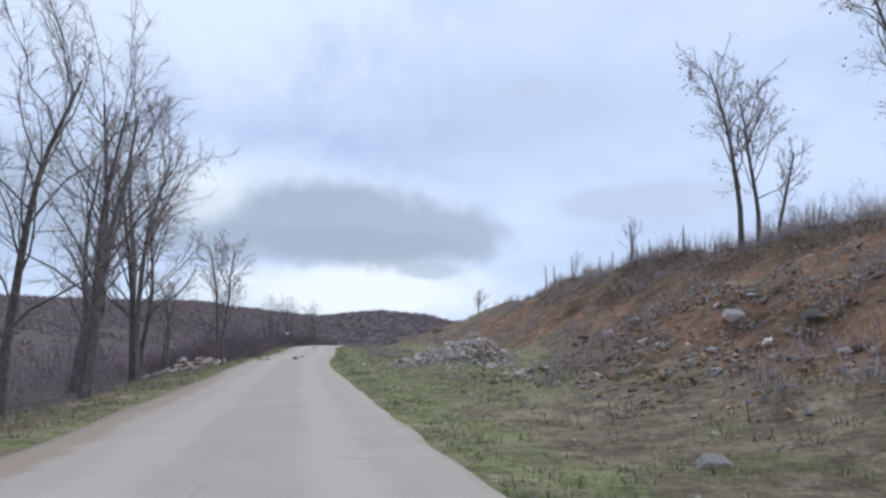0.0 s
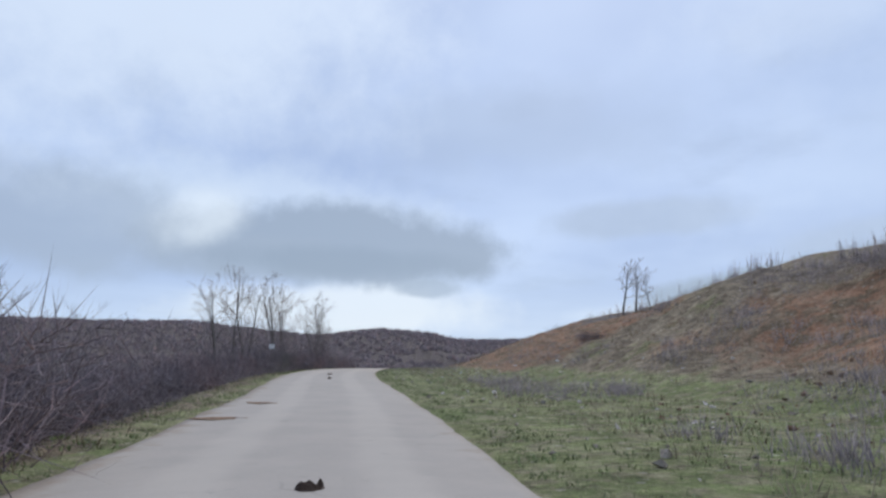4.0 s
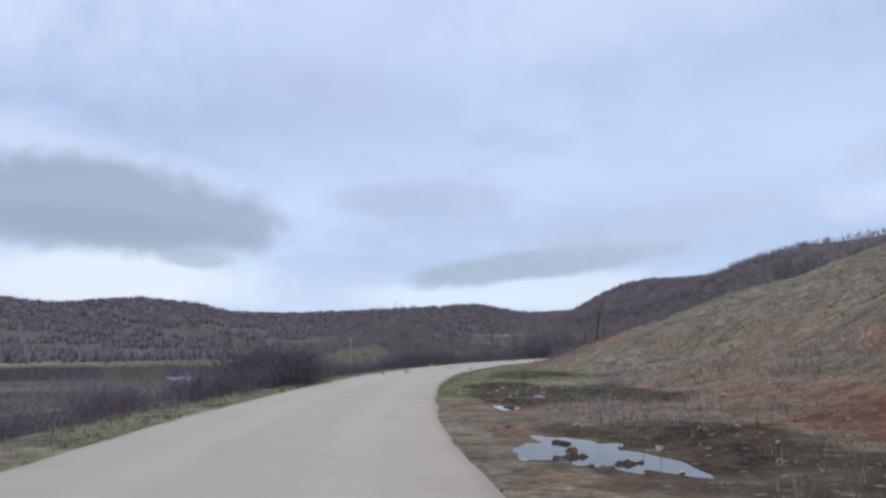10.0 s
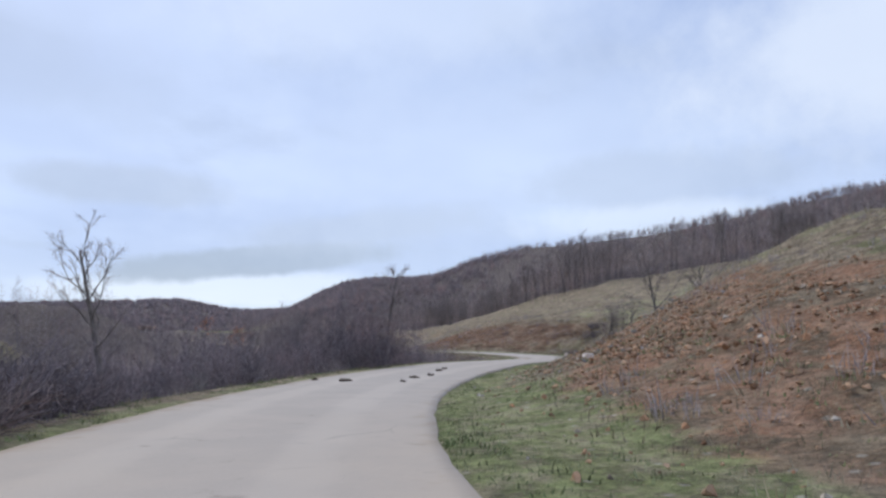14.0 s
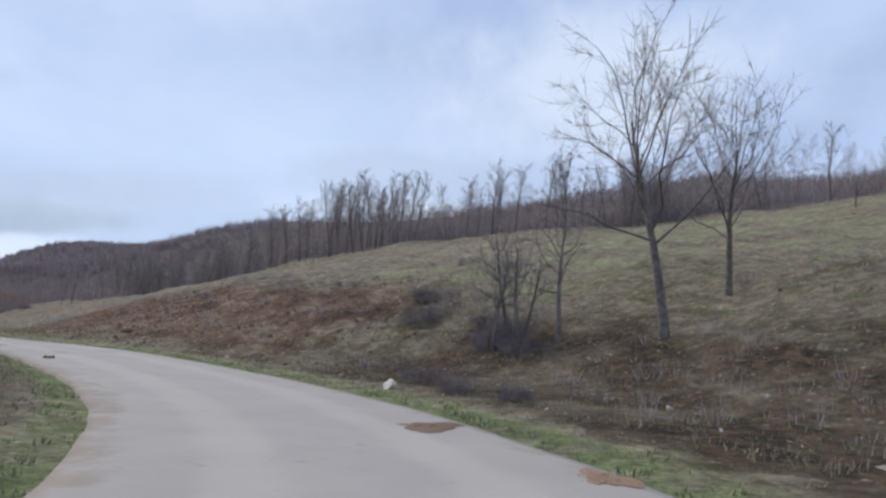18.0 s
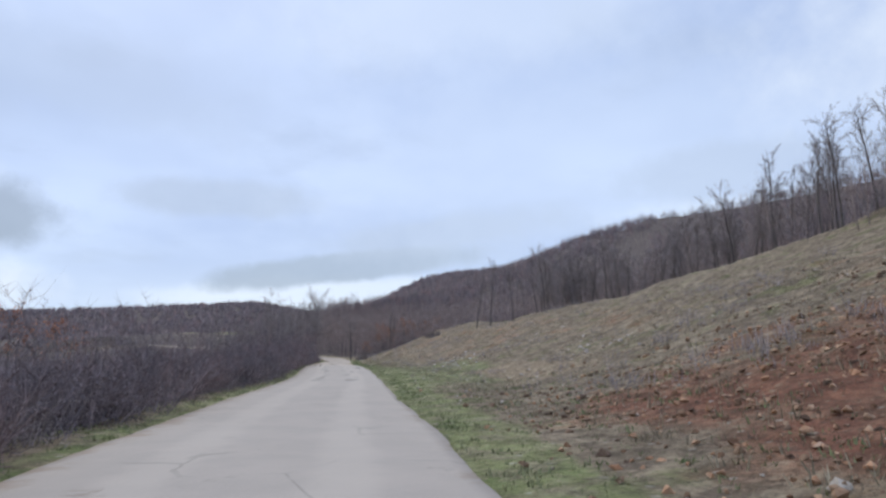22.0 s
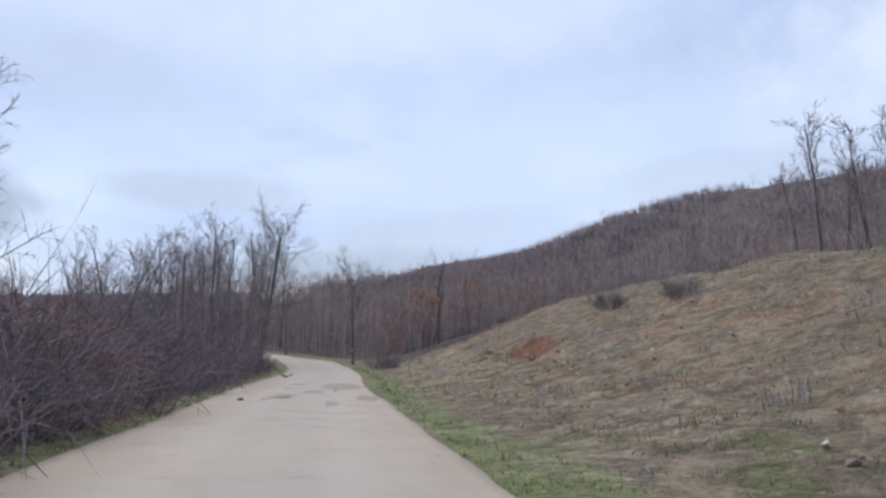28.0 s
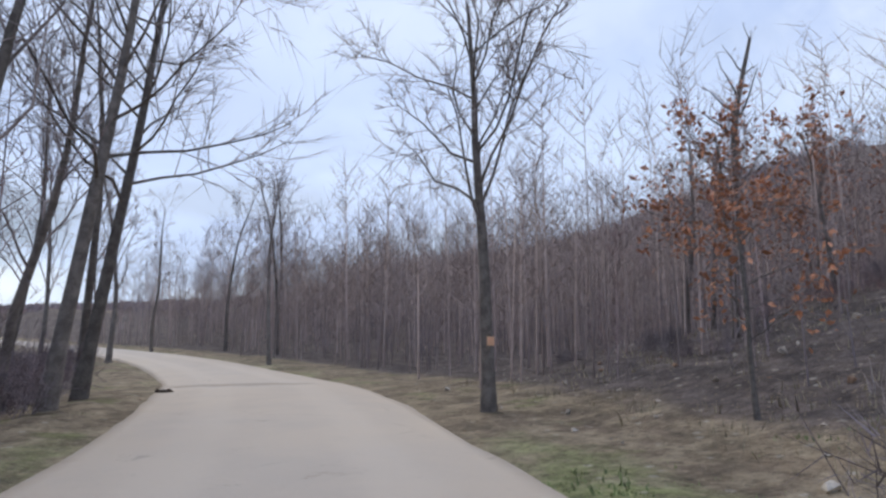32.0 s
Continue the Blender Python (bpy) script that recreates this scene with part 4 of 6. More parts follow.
def bush_form(seed, h, stems=16, twigs=190, wide=0.5, fan=0.9):
    """A brushy bush: short stems from the base, crooked twigs all over them, and finer ones on those."""
    rng = np.random.RandomState(seed)
    stem, twig = [], []
    for _ in range(stems):
        a, r = rng.uniform(0, 6.28), math.sqrt(rng.uniform()) * wide * h * 0.5
        b = np.array([math.cos(a) * r, math.sin(a) * r, -0.1])
        w = np.array([math.cos(a) * fan * rng.uniform(0, 1), math.sin(a) * fan * rng.uniform(0, 1), 1.0]) + rng.normal(0, 0.15, 3)
        stem.append((b, b + w / np.linalg.norm(w) * h * rng.uniform(0.3, 0.65), 0.015 * (0.6 + 0.2 * h)))
    for k in range(twigs):
        if k < twigs * 0.4:
            b, e, _r = stem[rng.randint(stems)]
            ln, low = rng.uniform(0.22, 0.45), 0.3
        else:
            b, e, _r = twig[rng.randint(int(twigs * 0.4))]
            ln, low = rng.uniform(0.1, 0.24), 0.25
        p = b + (e - b) * rng.uniform(low, 0.95)
        d = (e - b) / np.linalg.norm(e - b) * 0.5 + rng.normal(0, 0.55, 3) + np.array([0, 0, 0.15])
        twig.append((p, p + d / np.linalg.norm(d) * h * ln, 0.0068 * (0.6 + 0.2 * h)))
    return stem, twig


def scatter(name, label, category, forms, xs, ys, scales, mat, seed, stretch_z=None, sink=0.1, smooth=True):
    """Many alike plants joined into one mesh of kind stuff."""
    rng = np.random.RandomState(seed)
    z = land(xs, ys)[0] - sink
    co, fa, base = [], [], 0
    pick = rng.randint(len(forms), size=len(xs))
    for f, (fc, ff) in enumerate(forms):
        i = np.nonzero(pick == f)[0]
        if not len(i):
            continue
        a, s = rng.uniform(0, 6.28, len(i)), np.asarray(scales)[i]
        sz = s * (rng.uniform(0.85, 1.2, len(i)) if stretch_z is None else stretch_z)
        x = (fc[None, :, 0] * np.cos(a)[:, None] - fc[None, :, 1] * np.sin(a)[:, None]) * s[:, None] + np.asarray(xs)[i][:, None]
        y = (fc[None, :, 0] * np.sin(a)[:, None] + fc[None, :, 1] * np.cos(a)[:, None]) * s[:, None] + np.asarray(ys)[i][:, None]
        zz = fc[None, :, 2] * sz[:, None] + z[i][:, None]
        co.append(np.stack([x, y, zz], 2).reshape(-1, 3))
        fa.append((ff[None] + (np.arange(len(i)) * len(fc))[:, None, None] + base).reshape(-1, ff.shape[1]))
        base += len(i) * len(fc)
    me = array_mesh(name, np.concatenate(co), np.concatenate(fa), mat, smooth)
    return tagged(new(name, me), label, category, kind="stuff")


def slivers(seed, n, h, wide, up=0.6, r=0.01, low=0.0, fan=0.5):
    """A cheap clump: n thin three-sided spikes that fan upwards, as three-cornered faces."""
    rng = np.random.RandomState(seed)
    co, fa = [], []
    for i in range(n):
        a, q = rng.uniform(0, 6.28), math.sqrt(rng.uniform()) * wide
        b = np.array([math.cos(a) * q, math.sin(a) * q, h * rng.uniform(0, low)])
        w = np.array([math.cos(a) * fan * rng.uniform(-0.2, 1), math.sin(a) * fan * rng.uniform(-0.2, 1), 1.0]) + rng.normal(0, 0.12, 3)
        tip = b + w / np.linalg.norm(w) * h * rng.uniform(up, 1.0) * (1 - b[2] / h * 0.7)
        s = rng.normal(size=3)
        s[2] = 0
        s *= r / (np.linalg.norm(s) + 1e-6)
        t = np.array([-s[1], s[0], 0])
        k = len(co)
        co += [b + s, b - s * 0.5 + t, b - s * 0.5 - t, tip]
        fa += [(k, k + 1, k + 3), (k + 1, k + 2, k + 3), (k + 2, k, k + 3)]
    return np.array(co), np.array(fa)


def blades(seed, n, h, wide, r=0.012, fan=0.7):
    """A grass tuft: n bent single blades fanning from the root."""
    rng = np.random.RandomState(seed)
    a, q = rng.uniform(0, 6.28, n), np.sqrt(rng.uniform(0, 1, n)) * wide
    b = np.stack([np.cos(a) * q, np.sin(a) * q, 0 * q], 1)
    w = np.stack([np.cos(a) * fan * rng.uniform(-0.3, 1, n), np.sin(a) * fan * rng.uniform(-0.3, 1, n), np.ones(n)], 1) + rng.normal(0, 0.2, (n, 3))
    tip = b + w / np.linalg.norm(w, axis=1)[:, None] * (h * rng.uniform(0.4, 1, n))[:, None]
    c = rng.uniform(0, 6.28, n)
    s = np.stack([np.cos(c), np.sin(c), 0 * c], 1) * r
    return np.stack([b + s, b - s, tip], 1).reshape(-1, 3), np.arange(3 * n).reshape(n, 3)


def young_tree(seed, h, r=0.042, limbs=13, twigs=84, fine=0.16, low=0.3, out=0.75):
    """A light wood tree: slender trunk, ascending limbs and brushy tips, as three-cornered faces."""
    rng = np.random.RandomState(seed)
    items, hairs = [], []

    def spike(b, tip, rad):
        items.append((np.array(b), np.array(tip), rad))

    lean = rng.normal(0, 0.04, 2)
    top = np.array([lean[0] * h, lean[1] * h, h])
    spike(np.array([0, 0, -0.2]), top, r)
    ends = []
    for i in range(limbs):
        u = rng.uniform(low, 0.95)
        a = rng.uniform(0, 6.28)
        b = top * u
        ln = h * rng.uniform(0.14, 0.3) * (1.1 - 0.6 * u)
        tip = b + np.array([math.cos(a) * ln * out, math.sin(a) * ln * out, ln * rng.uniform(0.6, 1.1)])
        spike(b, tip, r * 0.34)
        ends.append((b, tip))
    for i in range(twigs):
        b, tip = ends[rng.randint(len(ends))]
        q = b + (tip - b) * rng.uniform(0.3, 0.95)
        a = rng.uniform(0, 6.28)
        ln = h * rng.uniform(0.06, 0.15)
        hairs.append((q, q + np.array([math.cos(a) * ln * 0.8, math.sin(a) * ln * 0.8, ln * rng.uniform(0.2, 1.1)]), r * fine * 1.25))
    return joined(spikes_mesh(items), slips_mesh(hairs))

# ---- trees that stand apart ----
def plant(ob, x, y, scale=1.0, turn=0.0, tall=None):
    """Sets a finished tree on the ground; returns it."""
    ob.matrix_basis = Matrix.Translation((x, y, stand(x, y))) @ Matrix.Rotation(turn, 4, "Z") @ Matrix.Diagonal((scale, scale, tall or scale, 1))
    return ob


def plant_copy(ob, x, y, scale=1.0, turn=0.0, tall=None, label=""):
    m = Matrix.Translation((x, y, stand(x, y))) @ Matrix.Rotation(turn, 4, "Z") @ Matrix.Diagonal((scale, scale, tall or scale, 1))
    c = ob.copy()
    scene.collection.objects.link(c)
    for o in ob.children:
        k = o.copy()
        scene.collection.objects.link(k)
        k.parent = c
    c.matrix_basis = m
    return tagged(c, label)


ROADSIDE = "tall bare roadside tree with ascending grey limbs"
row = [tree_thing("roadside_tree", ROADSIDE, 20 + i, h=10.0, first=0.22, spread=42, limb=0.40, limbs=17, subs=8, twigs=7, forks=2 if i % 2 else 1, lean=(0.03 * i - 0.03, 0.03), thick=0.0115) for i in range(4)]
spots = [(-2.89, 11.61, 6.8), (-4.25, 16.51, 8.6), (-7.90, 22.30, 11.4), (-7.88, 26.42, 11.6), (-9.16, 29.31, 11.2), (-5.92, 19.37, 8.0), (-11.02, 33.16, 9.4),
         (-16.8, 75.0, 5.3), (-18.4, 82.6, 5.8), (-18.4, 84.6, 6.3), (-17.4, 86.6, 5.7), (-18.6, 93.4, 7.2), (-18.9, 95.6, 6.0), (-17.8, 101.9, 5.2), (-17.9, 105.6, 5.8), (-18.3, 107.4, 5.2), (-17.7, 103.4, 6.0)]
for i, (x, y, h) in enumerate(spots):
    if i < 4:
        tagged(plant(row[i], x, y, h / 10, i * 1.9, h / 10), group="trees along the road")
    else:
        tagged(plant_copy(row[i % 4], x, y, h / 10, i * 1.7), group="trees along the road")

leafy = tree_thing("small_oak", "small oak holding sparse dry tan leaves", 41, leaves=TAN_LEAF, leaf_share=0.16, leaf_size=0.05, h=8.0, first=0.3, spread=46, limb=0.36, limbs=15, subs=7, twigs=9, thick=0.011)
plant(leafy, -8.0, 35.4, 0.86, 0.4)
plant_copy(leafy, -7.85, 35.8, 0.82, 2.4)
plant_copy(leafy, -11.10, 36.16, 0.62, 4.0)
plant_copy(leafy, -9.88, 33.86, 0.6, 1.0)
for x, y, s in ((*place(26.4, 19.8), 1.2), (*place(25.7, 20.2), 1.0), (18.65, 20.84, 1.15)):
    plant_copy(leafy, float(x), float(y), s, s * 5, label="leaning oak with last dry leaves on the bank top")
bank_oak = tree_thing("bank_oak", "small rounded bare oak on the bank crest", 44, h=5.2, first=0.42, spread=58, limb=0.36, limbs=12, subs=6, twigs=9)
plant(bank_oak, 7.4, 93.6, 0.8, 1.0)
for x, y, s in ((7.4, 90.04, 0.75), (7.4, 86.44, 0.45), (*place(14, 20), 1.35), (*place(25.0, 20.6), 0.9)):
    plant_copy(bank_oak, float(x), float(y), s, s * 9)

pole = tree_thing("sapling", "thin bare sapling with few stubby branches", 47, h=3.0, first=0.4, spread=40, limb=0.2, limbs=7, subs=3, twigs=2, thick=0.02)
plant(pole, 14.29, 67.84, 1.0, 0.3)
plant_copy(pole, 12.2, 58.6, 0.95, 0.7)
for x, y, s in ((13.3, 51.7, 0.85), (15.3, 41.9, 1.05)):
    plant_copy(pole, x, y, s, s * 7, label="bare forked sapling standing on the bank crest")
    plant_copy(bank_oak, x + 0.25, y + 0.4, s * 0.55, s * 3, label="stunted bare oak among the crest saplings")
for i, (s, d) in enumerate(((63, 23), (57, 23.5), (49, 22.5), (45, 22), (70, 23), (38, 21.5), (33, 21), (99, 22.5), (103, 22))):
    x, y = place(s, d)
    plant_copy(pole, float(x), float(y), 0.45 + 0.1 * (i % 4), i * 1.3)

oak = tree_thing("oak", "broad bare oak with ascending grey limbs in a meadow", 52, h=7.8, first=0.42, spread=56, limb=0.58, limbs=17, subs=10, twigs=9, wander=0.035, lean=(0.0, 0.02), thick=0.018, crown=0.1)
plant(oak, 66.3, 200.4, 1.06, 0.0)
oak2 = tree_thing("oak", "bare vase-shaped oak on the meadow slope", 57, h=6.8, first=0.4, spread=42, limb=0.74, limbs=16, subs=10, twigs=9, thick=0.019, crown=0.1)
plant(oak2, 72.0, 198.8, 0.93, 0.5)
verge_oak = tree_thing("oak", "large bare oak overhanging the inside of the bend", 58, h=11.5, first=0.3, spread=66, limb=0.29, limbs=24, subs=11, twigs=11, wander=0.03, thick=0.014, crown=0.5)
plant(verge_oak, 56.9, 231.7, 1.0, 1.0)
plant_copy(bank_oak, 67.0, 204.0, 0.95, 2.2, label="thin bare tree beside a thicket on the meadow")
for x, y, k in ((66.4, 205.3, 0.8), (67.0, 205.9, 0.85), (65.9, 206.0, 0.72), (66.5, 206.4, 0.66), (66.9, 205.2, 0.6)):
    plant_copy(bank_oak, x, y, k, k * 11, label="slim bare tree rising from a thicket clump on the meadow")
plant_copy(oak2, 106.0, 190.5, 0.5, 2.9, label="distant bare oak on the meadow rim")

# the big oak at the wood's edge, its tag, and its neighbours
edge_oak = tree_thing("oak", "broad bare oak at the edge of the wood", 54, h=7.8, first=0.46, spread=52, limb=0.40, limbs=17, subs=10, twigs=10, wander=0.045, thick=0.0135, crown=0.15)
plant(edge_oak, 128.5, 358.5, 1.0, 0.6)
snag = tree_thing("snag", "tall broken half-dead tree with stub branches", 61, h=8.6, first=0.45, spread=62, limb=0.18, limbs=11, subs=3, twigs=2, lean=(-0.12, 0.05), thick=0.02)
plant(snag, 138.4, 360.0, 1.0, 0.2)
plant_copy(snag, 140.2, 363.4, 0.9, 2.1)

# slender trees crowding the last bend
slim = [tree_thing("slim_tree", "tall slender bare tree in a roadside stand", 70 + i, h=11.0, first=0.3, spread=30, limb=0.26, limbs=16, subs=7, twigs=6, thick=0.0082, split=False, lean=((0.03, 0.06, -0.02)[i], 0.02), forks=1) for i in range(3)]
leaner = tree_thing("leaning_tree", "tall bare tree leaning over the last bend with long level limbs", 75, h=13.0, first=0.36, spread=66, limb=0.34, limbs=20, subs=9, twigs=8, thick=0.0095, lean=(0.13, 0.03), wander=0.03, crown=0.2)
plant(leaner, 122.3, 362.6, 1.0, 0.35)
plant_copy(leaner, 122.9, 364.2, 0.96, 0.1)
slim_spots = [(125.6, 383.0, 12.0), (121.6, 374.0, 12.0), (102.8, 329.8, 10.5), (108.2, 340.5, 6.8), (98.0, 321.4, 9.2), (100.4, 322.4, 9.0), (91.5, 318.0, 8.2), (97.0, 327.0, 6.0),
              (129.6, 396.0, 10.5), (133.9, 394.6, 12.0), (137.3, 394.2, 13.2), (126.6, 399.0, 11.5), (134.6, 386.5, 11.0), (131.8, 379.4, 10.0)]
r2 = np.random.RandomState(12)
for k in range(20):
    s, d = r2.uniform(391, 416), -r2.uniform(3.9, 11)
    x, y = place(s, d)
    slim_spots.append((float(x), float(y), r2.uniform(8.5, 11.5)))
for k in range(28):
    s, d = r2.uniform(378, 428), -r2.uniform(5, 17)
    x, y = place(s, d)
    slim_spots.append((float(x), float(y), r2.uniform(8.5, 11.5) * float(np.interp(s, [378, 396], [0.6, 1.0]))))
for k in range(26):
    s, d = r2.uniform(352, 386), -r2.uniform(7, 17)
    x, y = place(s, d)
    slim_spots.append((float(x), float(y), r2.uniform(5, 7.2)))
for i, (x, y, h) in enumerate(slim_spots):
    if i < 3:
        tagged(plant(slim[i], x, y, h / 11, 0.6 * i), group="stand of slender trees")
    else:
        tagged(plant_copy(slim[i % 3], x, y, h / 11, i * 1.1), group="stand of slender trees")

# young oaks along the front of the hill wood
wood_oak = [tree_thing("young_oak", "young bare oak at the front of the hill wood", 80 + i, h=8.0, first=0.35, spread=36, limb=0.25, limbs=18, subs=8, twigs=8, thick=0.0075, split=False) for i in range(4)]
front = []
for k in range(130):
    s = r2.uniform(250, 392)
    d = max(float(along(WOOD_EDGE, s)), 29.0) + r2.uniform(0, 9)
    x, y = place(s, d)
    front.append((float(x), float(y), r2.uniform(7.0, 11.0)))
for k in range(34):
    s = r2.uniform(300, 392)
    x, y = place(s, max(float(along(WOOD_EDGE, s)), 29.0) + r2.uniform(1, 12))
    front.append((float(x), float(y), r2.uniform(9.0, 12.0)))
front += [(139.7, 265.2, 12.5), (137.0, 274.0, 11.0), (125.0, 315.0, 8.5), (123.4, 290.5, 8.4), (124.5, 311.5, 9.0), (131.0, 308.0, 10.0)]
for i, (x, y, h) in enumerate(front):
    if i < 4:
        tagged(plant(wood_oak[i], x, y, h / 8, i), group="young oaks at the wood's front")
    else:
        tagged(plant_copy(wood_oak[i % 4], x, y, h / 8, i * 1.7), group="young oaks at the wood's front")
for k, (x, y, h, lab) in enumerate(((135.4, 358.4, 5.2, ""), (137.2, 360.2, 4.6, ""), (129.3, 354.2, 3.0, ""), (141.0, 358.9, 5.4, ""), (143.4, 360.6, 5.0, ""), (147.0, 357.0, 5.0, ""), (150.0, 364.0, 5.5, ""), (71.0, 300.0, 6.0, ""), (66.0, 306.0, 6.5, ""), (75.0, 309.0, 5.5, ""))):
    if k == 0:
        russet = tree_thing("russet_oak", "young oak still holding russet leaves in the wood", 91, leaves=RUSSET, leaf_share=0.5, leaf_size=0.12, h=7.0, first=0.4, spread=66, limb=0.42, limbs=13, subs=7, twigs=7, thick=0.011)
        plant(russet, x, y, h / 7, 0.5)
    else:
        plant_copy(russet, x, y, h / 7, k * 2.0)
for x, y, h in ((64.2, 246.5, 2.7), (66.0, 249.5, 2.5)):
    plant_copy(russet, x, y, h / 7, h, label="low oak scrub with tan leaves over the hedge")
for x, y, h in ((-22.0, 135.0, 4.0), (-21.0, 138.0, 3.2), (-24.0, 133.0, 4.4), (-19.5, 131.0, 2.8)):
    plant_copy(pole, x, y, h / 3, h * 2, label="thin bare sapling on the valley slope")
for s, d, k in ((178.3, -4.7, 0.56), (181.0, -6.0, 0.5), (101.0, -6.0, 0.8), (187.6, -4.7, 0.76)):
    x, y = place(s, d)
    plant_copy(bank_oak, float(x), float(y), k, s, label="small twisted bare tree rising from the hedge")

# ---- scrub, hedges and woods ----
forms = [bush_form(100 + i, 2.0, 18, 430) for i in range(5)]
bushes = [joined(spikes_mesh(a), slips_mesh(b)) for a, b in forms]
thin_bushes = [joined(spikes_mesh(a), slips_mesh(b)) for a, b in (bush_form(110 + i, 1.6, 16, 150) for i in range(3))]
r3 = np.random.RandomState(31)
# hedge along the valley side: way, near offset, depth, height
HEDGE = [(36, 6.1, 3, 1.4), (44, 3.7, 4, 2.5), (52, 3.7, 4, 2.9), (68, 4.8, 3, 1.9), (78, 4.2, 4, 2.3), (96, 3.7, 5, 2.9), (113, 3.8, 5, 2.6), (121, 4.6, 4, 1.2), (141, 5.2, 4, 0.9), (146, 4.0, 5, 2.2),
         (159, 4.0, 6, 1.1), (175, 3.8, 6, 1.1), (179, 3.7, 6, 2.6), (183, 3.7, 7, 1.6), (199, 3.8, 8, 1.8), (204, 3.8, 8, 3.2), (209, 3.9, 8, 3.5), (213, 8.6, 9, 2.8), (238, 11.6, 9, 2.2), (258, 6.2, 6, 1.6), (266, 3.7, 5, 2.1), (300, 3.5, 5, 2.6), (345, 3.5, 7, 3.7), (372, 3.6, 7, 3.7), (388, 5.2, 8, 2.6), (430, 4.6, 8, 2.0)]
hs = [q[0] for q in HEDGE]


def hedge_spots(n, lo, hi, extra=0.0):
    s = r3.uniform(lo, hi, n)
    near, deep, high = (np.interp(s, hs, [q[k] for q in HEDGE]) for k in (1, 2, 3))
    d = -(near + extra + deep * r3.uniform(0, 1, n) ** 1.4)
    x, y = place(s, d)
    return x, y, high * r3.uniform(0.65, 1.15, n) / 2.0


x, y, sc = hedge_spots(1150, 37, 432)
high = sc > 1.1
scatter("roadside_scrub", "dense leafless purple-brown scrub along the valley side of the road", "scrub", bushes, x[~high], y[~high], sc[~high], THICKET, 1)
big_bushes = [joined(spikes_mesh(a), slips_mesh(b)) for a, b in (bush_form(115 + i, 4.0, 26, 460) for i in range(4))]
scatter("tall_scrub", "tall dense leafless scrub crowding the valley side of the road", "scrub", big_bushes, x[high], y[high], sc[high] / 2, THICKET, 39)
tall = [young_tree(170 + i, 4.6, 0.028, 15, 130, 0.2, 0.06, 1.0) for i in range(5)]
x, y, sc = hedge_spots(620, 46, 380, 0.8)
scatter("hedge_trees", "fuzzy leafless young trees in the roadside hedge", "scrub", tall, x, y, sc * 0.45, THICKET, 24)
n = 230
s, d = r3.uniform(203, 214, n), -(4.7 + 17 * r3.uniform(0, 1, n) ** 1.3)
x, y = place(s, d)
ok = station(x, y)[1] < -4.6
scatter("bend_thicket", "tall fuzzy thicket inside the valley bend", "thicket", tall, x[ok], y[ok], r3.uniform(0.48, 0.8, ok.sum()), THICKET, 25)
x, y, sc = hedge_spots(260, 44, 432)
scatter("bramble", "low brown bramble and weeds under the roadside scrub", "scrub", thin_bushes, x, y, sc * 0.7, TWIG, 2)
n = 60
s, d = r3.uniform(40, 60, n), -(4.1 + 3 * r3.uniform(0, 1, n))
x, y = place(s, d)
scatter("bramble_bank", "dense purple-brown bramble bank beside the first stones", "scrub", bushes, x, y, r3.uniform(0.6, 1.05, n), THICKET, 27)
brush = [slivers(120 + i, 30, 2.0, 0.9, 0.4, 0.013, 0.55, 0.7) for i in range(5)]
n = 3600
s, d = r3.uniform(30, 470, n), -(8 + 70 * r3.uniform(0, 1, n) ** 1.3)
x, y = place(s, d)
keep = ~((s > 112) & (s < 165) & (r3.uniform(size=n) < 0.8)) & (pasture(x, y) < 0.5)
x, y = x[keep], y[keep]
scatter("valley_thicket", "leafless brown thicket filling the valley below the road", "thicket", brush, x, y, r3.uniform(0.7, 1.5, keep.sum()), THICKET, 3)
light = [young_tree(140 + i, 7.0) for i in range(6)]
n = 420
s, d = r3.uniform(55, 470, n), -(14 + 90 * r3.uniform(0, 1, n))
x, y = place(s, d)
keep = ~((s > 90) & (s < 170)) & (pasture(x, y) < 0.5)
x, y = x[keep], y[keep]
scatter("valley_trees", "scattered slender bare trees down the valley side", "wood", light, x, y, r3.uniform(0.4, 0.8, keep.sum()), TWIG, 4)

n = 2600
s, d = r3.uniform(185, 480, n), -(26 + 150 * r3.uniform(0, 1, n))
x, y = place(s, d)
ok = (station(x, y)[1] < -20) & (pasture(x, y) < 0.5)
slight = [young_tree(150 + i, 7.0, 0.045, 9, 40, 0.24) for i in range(4)]
scatter("valley_wood", "leafless brown wood across the valley floor", "wood", slight, x[ok], y[ok], r3.uniform(0.45, 0.95, ok.sum()), THICKET, 15)

n = 170
s, d = r3.uniform(234, 266, n), 6.5 + 18 * r3.uniform(0, 1, n)
x, y = place(s, d)
keep = (ripple(x, y, 9, 35) > 0.0) & (np.hypot(x - 66.3, y - 200.4) > 2.5)
scatter("slope_scrub", "low dark leafless scrub over the damp green slope", "scrub", thin_bushes, x[keep], y[keep], r3.uniform(0.3, 0.75, keep.sum()), THICKET, 34)

# dark bushes massed on the valley side before the last bend
n = 210
s, d = r3.uniform(374, 408, n), -(3.9 + 6 * r3.uniform(0, 1, n))
x, y = place(s, d)
scatter("bend_scrub", "tall dark leafless scrub massed beside the bend", "scrub", bushes[:2] + tall, x, y, r3.uniform(0.8, 1.2, n), THICKET, 14)

